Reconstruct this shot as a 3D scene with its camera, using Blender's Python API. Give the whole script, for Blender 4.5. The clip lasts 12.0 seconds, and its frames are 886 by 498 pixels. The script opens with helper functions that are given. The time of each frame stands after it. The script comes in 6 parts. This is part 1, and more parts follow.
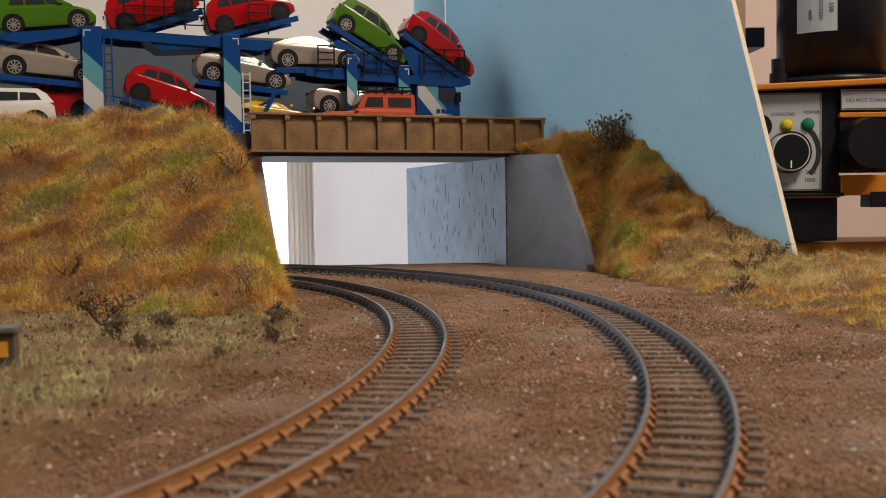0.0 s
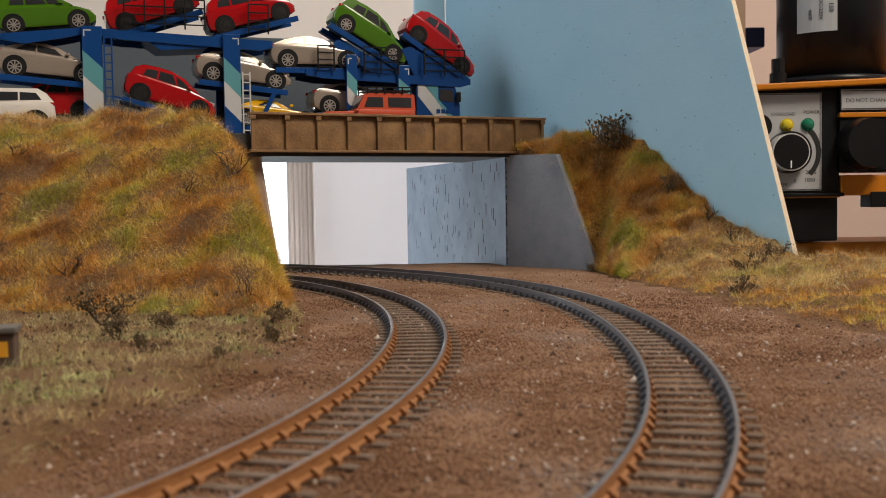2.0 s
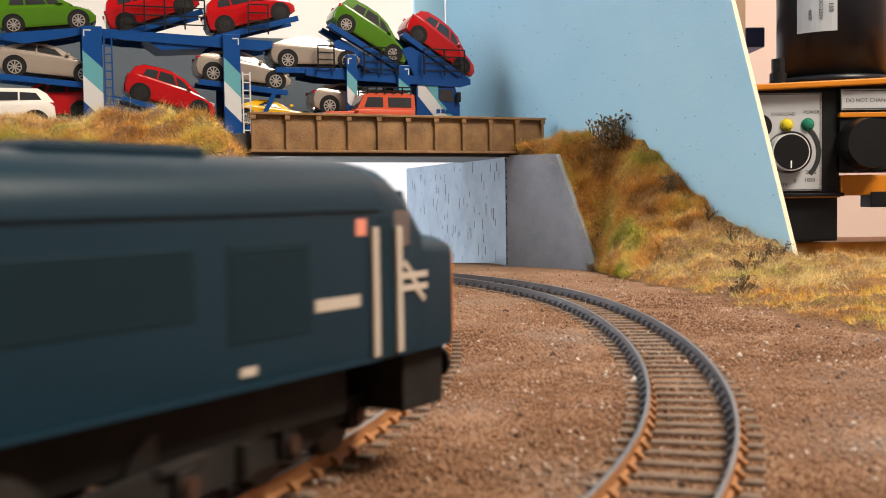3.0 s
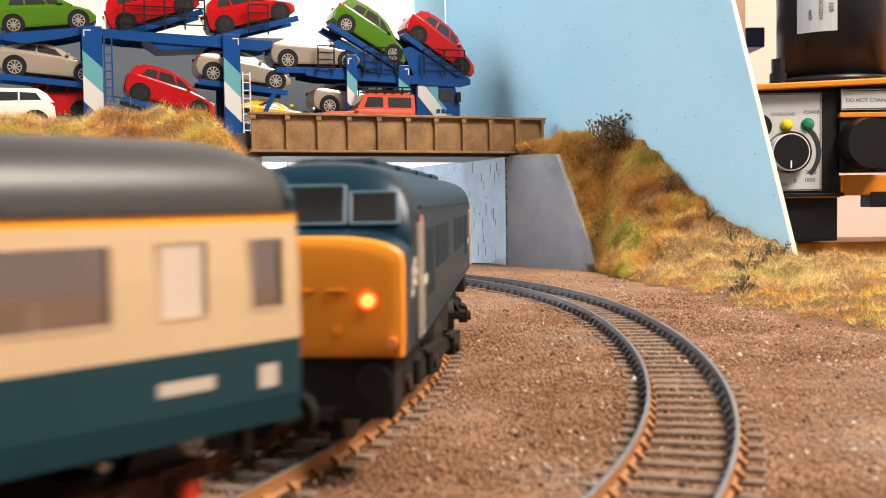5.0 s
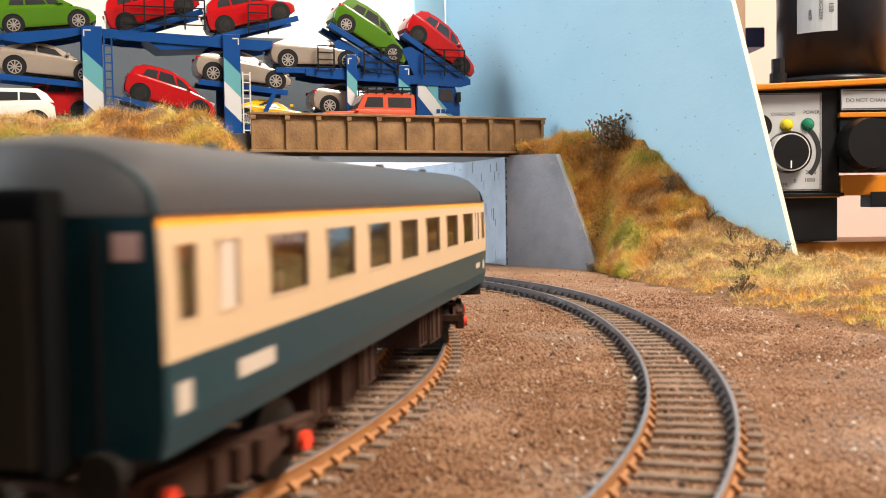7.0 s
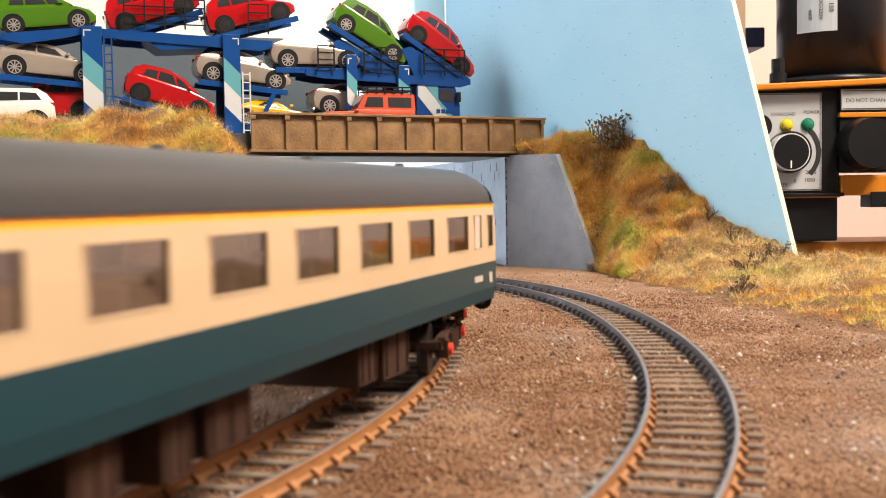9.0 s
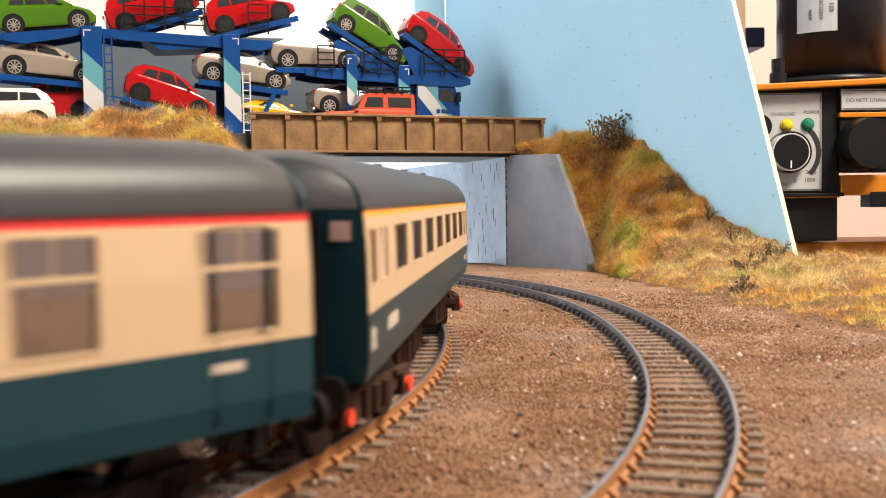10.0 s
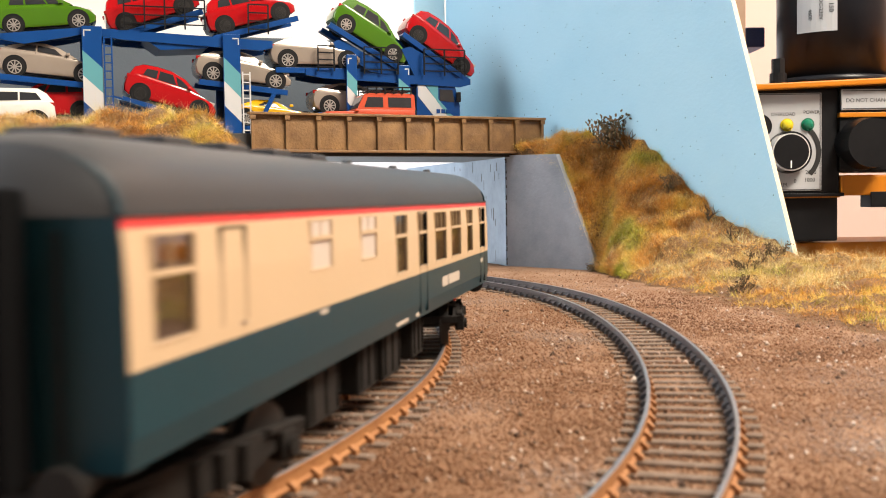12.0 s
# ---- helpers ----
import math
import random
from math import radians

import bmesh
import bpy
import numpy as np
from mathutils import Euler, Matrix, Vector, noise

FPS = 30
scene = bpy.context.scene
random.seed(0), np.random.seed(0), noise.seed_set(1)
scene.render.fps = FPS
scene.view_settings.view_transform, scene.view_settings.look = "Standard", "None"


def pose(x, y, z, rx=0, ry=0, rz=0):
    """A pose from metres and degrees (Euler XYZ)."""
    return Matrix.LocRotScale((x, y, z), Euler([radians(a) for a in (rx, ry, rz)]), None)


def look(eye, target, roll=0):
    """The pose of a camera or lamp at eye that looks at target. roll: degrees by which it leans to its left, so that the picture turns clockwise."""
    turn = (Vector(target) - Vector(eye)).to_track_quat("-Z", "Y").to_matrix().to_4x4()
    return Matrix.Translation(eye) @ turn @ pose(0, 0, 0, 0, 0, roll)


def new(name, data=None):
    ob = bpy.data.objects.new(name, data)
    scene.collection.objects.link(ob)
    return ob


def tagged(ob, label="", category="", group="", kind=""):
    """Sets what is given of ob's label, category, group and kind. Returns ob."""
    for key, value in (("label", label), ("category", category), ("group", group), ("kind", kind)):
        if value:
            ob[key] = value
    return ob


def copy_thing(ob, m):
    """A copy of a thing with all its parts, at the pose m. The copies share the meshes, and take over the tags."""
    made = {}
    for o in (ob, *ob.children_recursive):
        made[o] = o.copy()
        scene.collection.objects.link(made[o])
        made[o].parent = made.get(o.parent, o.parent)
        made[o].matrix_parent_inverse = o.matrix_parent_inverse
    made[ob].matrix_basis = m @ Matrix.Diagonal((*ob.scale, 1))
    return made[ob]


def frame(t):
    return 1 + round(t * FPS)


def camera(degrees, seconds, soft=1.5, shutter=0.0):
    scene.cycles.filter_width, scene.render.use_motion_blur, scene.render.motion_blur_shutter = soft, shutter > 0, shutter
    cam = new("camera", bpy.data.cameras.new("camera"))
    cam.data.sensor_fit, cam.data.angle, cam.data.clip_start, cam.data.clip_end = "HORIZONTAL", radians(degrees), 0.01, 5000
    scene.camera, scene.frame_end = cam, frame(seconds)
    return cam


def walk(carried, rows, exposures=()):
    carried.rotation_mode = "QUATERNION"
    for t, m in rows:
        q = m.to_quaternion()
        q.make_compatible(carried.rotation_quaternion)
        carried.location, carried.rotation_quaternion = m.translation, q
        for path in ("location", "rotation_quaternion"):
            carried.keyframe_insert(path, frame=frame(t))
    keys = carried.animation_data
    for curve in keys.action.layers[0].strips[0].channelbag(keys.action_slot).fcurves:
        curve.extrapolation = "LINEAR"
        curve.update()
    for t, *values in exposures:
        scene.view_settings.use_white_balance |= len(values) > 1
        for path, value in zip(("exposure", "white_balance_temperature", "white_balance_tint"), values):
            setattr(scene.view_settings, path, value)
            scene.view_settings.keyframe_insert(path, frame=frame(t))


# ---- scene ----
MM = 0.001
EYE = (0.0, 0.0, 0.0428)
cam = camera(44.64, 12.0, soft=0.95, shutter=0.5)
cam.data.dof.use_dof = True
cam.data.dof.focus_distance = 0.66
cam.data.dof.aperture_fstop = 40.0
view = look(EYE, (0.0, math.cos(0.047), 0.0428 - math.sin(0.047)), -0.86)
walk(cam, [(0.0, view), (12.0, view)],
     exposures=((0.0, -1.04), (2.3, -1.0), (3.0, -0.12), (5.0, 0.30), (12.0, 0.30)))

# ---------------------------------------------------------------- light
world = bpy.data.worlds.new("world")
world.use_nodes = True
scene.world = world
sky = world.node_tree.nodes.new("ShaderNodeTexSky")
sky.sky_type, sky.sun_disc = "NISHITA", False
sky.sun_elevation, sky.sun_rotation = radians(35), radians(200)
world.node_tree.links.new(sky.outputs[0], world.node_tree.nodes["Background"].inputs[0])
world.node_tree.nodes["Background"].inputs[1].default_value = 0.1


def area(name, eye, target, sx, sy, watts, colour):
    data = bpy.data.lights.new(name, "AREA")
    data.shape, data.size, data.size_y, data.energy, data.color = "RECTANGLE", sx, sy, watts, colour
    ob = new(name, data)
    ob.matrix_world = look(eye, target)
    return ob


area("ceiling_lamp", (0.85, 0.1, 1.3), (0.05, 0.5, 0.0), 0.7, 0.5, 60, (1.0, 0.90, 0.76))
area("window_daylight_back", (-1.04, 2.03, -0.12), (-0.9, 0.9, 0.0), 1.5, 0.46, 40, (0.84, 0.92, 1.0))
# Added fill light behind the partition, brightens the back wall; no window is there.
area("window_daylight_far", (1.47, 1.56, 0.3), (-0.2, 1.98, 0.0), 0.5, 1.2, 85, (0.80, 0.88, 1.0))
# Unseen fill from the left for board and bank; that wall has no opening.
area("window_daylight_side", (-1.78, 0.12, 0.75), (0.05, 0.65, 0.05), 2.1, 1.9, 74, (0.88, 0.94, 1.0))


# ---------------------------------------------------------------- materials
def mat(name, colour, rough=0.6, metal=0.0, second=None, scale=200.0, bump=0.0, bump_scale=None, amount=0.5, spec=0.5, coat=0.0):
    m = bpy.data.materials.new(name)
    m.use_nodes = True
    nt = m.node_tree
    b = nt.nodes["Principled BSDF"]
    b.inputs["Base Color"].default_value = (*colour, 1)
    b.inputs["Roughness"].default_value = rough
    b.inputs["Metallic"].default_value = metal
    b.inputs["Specular IOR Level"].default_value = spec
    b.inputs["Coat Weight"].default_value = coat
    tc = nt.nodes.new("ShaderNodeTexCoord")
    if second:
        n1 = nt.nodes.new("ShaderNodeTexNoise")
        n1.inputs["Scale"].default_value = scale
        n1.inputs["Detail"].default_value = 6
        n1.inputs["Roughness"].default_value = 0.65
        nt.links.new(tc.outputs["Object"], n1.inputs["Vector"])
        ramp = nt.nodes.new("ShaderNodeValToRGB")
        ramp.color_ramp.elements[0].position = 0.5 - amount * 0.4
        ramp.color_ramp.elements[1].position = 0.5 + amount * 0.4
        ramp.color_ramp.elements[0].color = (*colour, 1)
        ramp.color_ramp.elements[1].color = (*second, 1)
        nt.links.new(n1.outputs["Fac"], ramp.inputs[0])
        nt.links.new(ramp.outputs[0], b.inputs["Base Color"])
    if bump:
        n2 = nt.nodes.new("ShaderNodeTexNoise")
        n2.inputs["Scale"].default_value = bump_scale or scale * 4
        n2.inputs["Detail"].default_value = 5
        nt.links.new(tc.outputs["Object"], n2.inputs["Vector"])
        bp = nt.nodes.new("ShaderNodeBump")
        bp.inputs["Strength"].default_value = bump
        bp.inputs["Distance"].default_value = 0.0006
        nt.links.new(n2.outputs["Fac"], bp.inputs["Height"])
        nt.links.new(bp.outputs[0], b.inputs["Normal"])
    return m


def glow(name, colour, strength):
    m = mat(name, colour)
    b = m.node_tree.nodes["Principled BSDF"]
    b.inputs["Emission Color"].default_value = (*colour, 1)
    b.inputs["Emission Strength"].default_value = strength
    return m


EARTH = mat("ballast_earth", (0.16, 0.075, 0.032), 0.95, 0, (0.26, 0.15, 0.09), 30, 1.0, 900)
BOARD = mat("sky_blue_board_paint", (0.36, 0.61, 0.76), 0.75, 0, (0.42, 0.66, 0.79), 9, 0.25, 500)
BOARD_EDGE = mat("raw_board_edge", (0.62, 0.50, 0.36), 0.9, 0, (0.70, 0.6, 0.46), 300, 0.8, 900)
# Much darker blue-grey than the board right of the corner.
DARK_BOARD = mat("dark_slate_blue_board", (0.065, 0.08, 0.095), 0.8, 0, (0.085, 0.10, 0.12), 12, 0.2, 500)
GIRDER = mat("brown_girder_paint", (0.25, 0.135, 0.05), 0.5, 0, (0.13, 0.065, 0.024), 85, 0.5, 700, amount=0.42)
DECK = mat("dark_deck", (0.03, 0.028, 0.027), 0.85, 0, (0.05, 0.045, 0.042), 100)
UNDERPASS = mat("streaked_blue_grey_paint", (0.13, 0.18, 0.25), 0.8, 0, (0.20, 0.27, 0.36), 40, 0.4, 500)
CONCRETE = mat("grey_abutment_paint", (0.19, 0.205, 0.235), 0.85, 0, (0.28, 0.295, 0.33), 40, 0.5, 500)
WALL_WHITE = mat("white_wall_paint", (0.80, 0.80, 0.82), 0.9, 0, (0.76, 0.76, 0.79), 6, 0.1, 200)
# Dark only to swallow bounced light; used on room surfaces out of view.
WALL_FILL_CUT = mat("dark_paint_to_cut_fill", (0.17, 0.155, 0.14), 0.9, 0, (0.15, 0.14, 0.13), 6)
WALL_BEIGE = mat("beige_wall_paint", (0.74, 0.66, 0.57), 0.9, 0, (0.70, 0.62, 0.54), 6, 0.1, 200)
WALL_PINK = mat("pale_pink_wall_paint", (0.62, 0.45, 0.38), 0.9, 0, (0.58, 0.42, 0.35), 6, 0.1, 200)
GRASS_BASE = mat("grass_mat_earth", (0.105, 0.05, 0.016), 0.95, 0, (0.15, 0.078, 0.032), 45, 1.0, 700)
RUST = mat("rust_brown_rail_paint", (0.22, 0.085, 0.025), 0.7, 0, (0.30, 0.13, 0.04), 150, 0.4, 1200)
# Grey for the left-facing sides of rails and chairs.
RAIL_GREY = mat("left_side_rail_grey", (0.085, 0.09, 0.105), 0.6, 0.2, (0.13, 0.125, 0.13), 150, 0.4, 1200)
STEEL = mat("worn_steel_rail_head", (0.42, 0.42, 0.44), 0.35, 0.9, (0.30, 0.29, 0.29), 80)
SLEEPER = mat("weathered_sleeper", (0.10, 0.066, 0.045), 0.9, 0, (0.19, 0.135, 0.10), 250, 0.5, 1500)
TRUCK_BLUE = mat("transporter_blue_paint", (0.003, 0.040, 0.165), 0.3, 0, (0.004, 0.048, 0.19), 40, spec=0.35)
BLACK = mat("black_plastic", (0.006, 0.006, 0.007), 0.38, 0, (0.010, 0.010, 0.011), 60, spec=0.22)
ORANGE = mat("orange_machine_paint", (0.52, 0.17, 0.008), 0.4, 0, (0.45, 0.145, 0.007), 20, spec=0.3)


# ---------------------------------------------------------------- mesh helpers (millimetres in, metres out)
def part(name, bm, material, parent=None, label="", smooth=False):
    bmesh.ops.scale(bm, vec=(MM, MM, MM), verts=bm.verts)
    bm.normal_update()
    me = bpy.data.meshes.new(name)
    bm.to_mesh(me)
    bm.free()
    for m in (material if isinstance(material, (list, tuple)) else (material,)):
        me.materials.append(m)
    if smooth:
        for p in me.polygons:
            p.use_smooth = True
    ob = new(name, me)
    if parent:
        ob.parent = parent
    if label:
        tagged(ob, label)
    return ob


def empty(name, m=None):
    ob = new(name)
    ob.empty_display_size = 0.005
    if m is not None:
        ob.matrix_world = m
    return ob


def box(bm, x0, x1, y0, y1, z0, z1, bevel=0.0, m=None):
    r = bmesh.ops.create_cube(bm, size=1.0)
    vs = r["verts"]
    bmesh.ops.scale(bm, vec=(x1 - x0, y1 - y0, z1 - z0), verts=vs)
    bmesh.ops.translate(bm, vec=((x0 + x1) / 2, (y0 + y1) / 2, (z0 + z1) / 2), verts=vs)
    if bevel:
        es = list({e for v in vs for e in v.link_edges})
        r = bmesh.ops.bevel(bm, geom=es, offset=bevel, segments=2, affect="EDGES", profile=0.6)
        vs = list({v for f in r["faces"] for v in f.verts} | {v for v in vs if v.is_valid})
    if m is not None:
        bmesh.ops.transform(bm, matrix=m, verts=vs)
    return vs


def cyl(bm, r, depth, m, r2=None, seg=20):
    res = bmesh.ops.create_cone(bm, cap_ends=True, segments=seg, radius1=r, radius2=r if r2 is None else r2, depth=depth)
    bmesh.ops.transform(bm, matrix=m, verts=res["verts"])
    return res["verts"]


def mpose(x, y, z, rx=0, ry=0, rz=0):
    """A pose in millimetres, for use inside a mesh."""
    return pose(x, y, z, rx, ry, rz)


def prism(bm, outline, y0, y1):
    """An outline in x and z, drawn through from y0 to y1."""
    a = [bm.verts.new((x, y0, z)) for x, z in outline]
    b = [bm.verts.new((x, y1, z)) for x, z in outline]
    n = len(a)
    bm.faces.new(a)
    bm.faces.new(b[::-1])
    for i in range(n):
        bm.faces.new((a[i], b[i], b[(i + 1) % n], a[(i + 1) % n]))
    bmesh.ops.recalc_face_normals(bm, faces=bm.faces)


def wall(name, a, b, z0, z1, thick, material, side=1):
    """A wall from plan point a to b, in millimetres; side tells where its thickness lies."""
    a, b = Vector(a), Vector(b)
    d = (b - a).normalized()
    n = Vector((-d.y, d.x)) * thick * side
    bm = bmesh.new()
    lo = [bm.verts.new((p.x, p.y, z0)) for p in (a, b, b + n, a + n)]
    hi = [bm.verts.new((p.x, p.y, z1)) for p in (a, b, b + n, a + n)]
    bm.faces.new(lo[::-1])
    bm.faces.new(hi)
    for i in range(4):
        bm.faces.new((lo[i], lo[(i + 1) % 4], hi[(i + 1) % 4], hi[i]))
    bmesh.ops.recalc_face_normals(bm, faces=bm.faces)
    return tagged(part(name, bm, material), kind="structure")


# ---------------------------------------------------------------- track plan
class Line:
    """A curved line of track: start point, heading and a curvature that changes along it."""

    def __init__(self, x0, y0, th0, k0, k1, k2, lo=-700, hi=900):
        self.s = np.arange(lo, hi, 2.0)
        u = self.s / 300.0
        k = np.clip((k0 + k1 * u + k2 * u * u), 1.2, 2.6) * 1e-3
        th = np.cumsum(k) * 2
        i = np.searchsorted(self.s, 0)
        self.th = th - th[i] + th0
        x, y = np.cumsum(-np.sin(self.th) * 2), np.cumsum(np.cos(self.th) * 2)
        self.x, self.y = x - x[i] + x0, y - y[i] + y0

    def at(self, s, off=0.0):
        th = np.interp(s, self.s, self.th)
        x, y = np.interp(s, self.s, self.x), np.interp(s, self.s, self.y)
        return x + off * math.cos(th), y + off * math.sin(th), th

    def vehicle(self, s, pivot):
        """The pose of a vehicle whose two bogies stand pivot before and behind s."""
        ax, ay, _ = self.at(s + pivot)
        bx, by, _ = self.at(s - pivot)
        return pose((ax + bx) / 2 * MM, (ay + by) / 2 * MM, 0, 0, 0, math.degrees(math.atan2(ay - by, ax - bx)))


INNER = Line(-9.383, 301.2, -0.064, 1.778, -0.52, 2.057)
OUTER = Line(62.79, 312.45, -0.065, 1.313, -0.972, 5.303)


def sweep(bm, line, profile, s0, s1, step, mats):
    """A closed profile (offset, height) drawn along a line of track."""
    rings = []
    for s in np.arange(s0, s1 + 0.1, step):
        rings.append([bm.verts.new((*line.at(s, o)[:2], z)) for o, z in profile])
    n = len(profile)
    for a, b in zip(rings, rings[1:]):
        for i in range(n):
            f = bm.faces.new((a[i], a[(i + 1) % n], b[(i + 1) % n], b[i]))
            f.material_index = mats[i]
    bm.faces.new(rings[0])
    bm.faces.new(rings[-1][::-1])
    bmesh.ops.recalc_face_normals(bm, faces=bm.faces)


RAIL = [(-0.8, -3.2), (0.8, -3.2), (0.8, -2.8), (0.22, -2.5), (0.22, -0.95), (0.45, -0.75), (0.45, -0.12), (0.33, 0.0),
        (-0.33, 0.0), (-0.45, -0.12), (-0.45, -0.75), (-0.22, -0.95), (-0.22, -2.5), (-0.8, -2.8)]
# Right-facing sides are rust brown, left-facing sides grey, the head steel.
RAIL_MATS = [0, 0, 0, 0, 0, 0, 2, 2, 2, 1, 1, 1, 1, 1]


def sleeper_mesh():
    bm = bmesh.new()
    box(bm, -13.6, 13.6, -1.5, 1.5, -5.2, -3.5, 0.3)
    for side in (-1, 1):
        for d in (-1.5, 1.5):
            prism(bm, [(side * 8.7 + d * 1.2, -3.5), (side * 8.7 + d * 1.2, -2.7), (side * 8.7 + d * 0.45, -1.9), (side * 8.7 + d * 0.2, -1.9), (side * 8.7 + d * 0.2, -3.5)], -1.0, 1.0)
    for f in bm.faces:
        c = f.calc_center_median()
        if c.z > -3.4:
            f.material_index = 1 if (abs(c.x) > 8.7) == (c.x > 0) else 2
    ob = part("sleeper", bm, (SLEEPER, RUST, RAIL_GREY))
    me = ob.data
    bpy.data.objects.remove(ob)
    return me


SLEEPER_MESH = sleeper_mesh()


def track(line, s0, s1, label):
    root = tagged(empty("railway_track"), label, "track")
    for off in (-8.7, 8.7):
        bm = bmesh.new()
        sweep(bm, line, [(off + o, z) for o, z in RAIL], s0, s1, 5, RAIL_MATS)
        part("rail", bm, (RUST, RAIL_GREY, STEEL), root, "rusty rail with a worn steel head")
    for i, s in enumerate(np.arange(s0 + 4, s1 - 3, 8.5)):
        x, y, th = line.at(s)
        ob = new("sleeper", SLEEPER_MESH)
        ob.parent = root
        ob.matrix_basis = pose(x * MM, y * MM, random.uniform(-0.15, 0.1) * MM, 0, 0, math.degrees(th) + random.uniform(-1.2, 1.2))
    return root


# ---------------------------------------------------------------- the place
def smooth(a, b, x):
    t = np.clip((x - a) / (b - a), 0, 1)
    return t * t * (3 - 2 * t)


# bridge ends, transporter line, backscene corner and end, in plan
BRIDGE_A, BRIDGE_B = (-115.6, 655.0), (70.6, 745.0)
CORNER, BOARD_END = (5.0, 850.0), (196.0, 600.0)


def line_offset(x, y):
    """Signed distance of plan points from the inner track (right positive), and the place along it."""
    best = np.full(np.shape(x), 1e9)
    off = np.zeros(np.shape(x))
    for i in range(0, len(INNER.s), 6):
        dx, dy = x - INNER.x[i], y - INNER.y[i]
        d = dx * dx + dy * dy
        o = dx * math.cos(INNER.th[i]) + dy * math.sin(INNER.th[i])
        off = np.where(d < best, o, off)
        best = np.minimum(d, best)
    return off


def patch(x, y, size, seed):
    """A soft uneven field between about -1 and 1, with patches of the given size in millimetres."""
    r = np.random.default_rng(seed)
    out = np.zeros(np.shape(x))
    for k in range(7):
        a, w, p = r.uniform(0, np.pi), 2 * np.pi / (size * r.uniform(1.1, 2.8)), r.uniform(0, 6.3)
        out = out + np.sin((x * math.cos(a) + y * math.sin(a)) * w + p)
    return out / 3.2


def lumps(x, y):
    """Uneven tufts of the banks."""
    return patch(x, y, 26, 3) * 3.4 + patch(x, y, 11, 4) * 2.6 + patch(x, y, 5, 5) * 1.0


def hill_left(x, y):
    """Height of the left bank over the ground: an apron and then a steep grassy face."""
    off = -line_offset(x, y)
    u = (y - 330 + (x + 160) * 0.35)
    face = smooth(40, 61, off) * smooth(60, 235, u)
    apron = smooth(24, 60, off) * 7
    return apron + face * 84 + lumps(x, y) * face


def sheet(name, xs, ys, fz, material, warp=None):
    X, Y = np.meshgrid(xs, ys)
    if warp:
        X, Y = warp(X, Y)
    Z = fz(X, Y)
    n, m = len(xs), len(ys)
    verts = np.stack([X, Y, Z], -1).reshape(-1, 3) * MM
    faces = [(j * n + i, j * n + i + 1, (j + 1) * n + i + 1, (j + 1) * n + i) for j in range(m - 1) for i in range(n - 1)]
    me = bpy.data.meshes.new(name)
    me.from_pydata(verts.tolist(), [], faces)
    for p in me.polygons:
        p.use_smooth = True
    me.materials.append(material)
    return new(name, me)


def rough(x, y, a, b):
    return np.vectorize(lambda p, q: noise.fractal(Vector((p * a, q * a, 0.3)), 0.9, 2.0, 4))(x, y) * b


# board frame: distance along the painted board and out from it
BU = Vector((0.607, -0.795))
BN = Vector((-0.795, -0.607))


def board_sq(x, y):
    dx, dy = x - CORNER[0], y - CORNER[1]
    return dx * BU.x + dy * BU.y, dx * BN.x + dy * BN.y


def hill_right(x, y):
    """Height of the bank that leans on the painted board and is held by the wing wall."""
    s, q = board_sq(x, y)
    top = np.interp(s, [60, 120, 165, 203, 222, 250, 277, 315, 350, 420, 560], [88, 88, 88, 87, 68, 46, 29, 15, 12.5, 12.5, 12])
    foot = np.interp(s, [190.8, 209, 255, 320, 445, 560], [30.4, 46, 74, 122, 205, 280])
    f = np.clip(1 - np.maximum(q, 0) / foot, 0, 1)
    open_bank = top * f ** 0.85
    # behind the wing wall the bank falls from the board to the wall's sloping edge
    wall_q = 32.7 - (s - 156.9) * 0.068
    edge = np.interp(s, [118, 156.9, 190.8], [82, 69, 0])
    u = np.clip(np.maximum(q, 0) / wall_q, 0, 1.0)
    held = np.where(q < wall_q - 1.8, top + (edge - top) * u ** 1.15, 0.0)
    h = np.where(s < 190.8, held, open_bank)
    back = np.where(q < 0, np.where(s > 316, np.clip(1 + q / 34, 0, 1), np.clip(1 + q / 2.5, 0, 1)), 1.0)
    return np.maximum((h + lumps(x, y) * np.clip(h / 14, 0, 1)) * back, 0)


tagged(sheet("ground", np.arange(-420, 421, 5.0), np.arange(-60, 781, 5.0), lambda x, y: -4.3 + rough(x, y, 0.06, 0.45), EARTH),
       "brown ballast and earth of the model railway baseboard", kind="structure")
tagged(sheet("grass_bank", np.arange(-420, -10, 4.0), np.arange(60, 700, 4.0), lambda x, y: -6.5 - 4 * (hill_left(x, y) < 1.5) + hill_left(x, y) + rough(x, y, 0.05, 0.8), GRASS_BASE),
       "steep bank of straw and green static grass", "bank", "grass banks")
tagged(sheet("grass_bank", np.arange(112, 520, 1.8), np.concatenate([np.arange(-60, 0, 4.0), np.arange(0, 48, 0.8), np.arange(48, 290, 2.4)]), lambda x, y: -6.5 - 5 * (hill_right(x, y) < 1.5) + hill_right(x, y) + rough(x, y, 0.05, 0.8), GRASS_BASE,
             lambda s, q: (CORNER[0] + s * BU.x + q * BN.x, CORNER[1] + s * BU.y + q * BN.y)),
       "grassy bank leaning on the blue board", "bank", "grass banks")
bm = bmesh.new()
box(bm, -425, 425, -70, 785, -40, -8)
for x in (-390, 390):
    for y in (-40, 750):
        box(bm, x - 20, x + 20, y - 20, y + 20, -900, -40)
tagged(part("baseboard", bm, BOARD_EDGE), "plain wooden baseboard of the railway on four legs", "table")
track(INNER, -330, 560, "curved model railway track with rusty rails beside a grassy bank")
track(OUTER, -330, 560, "curved model railway track with grey-sided rails in brown ballast")


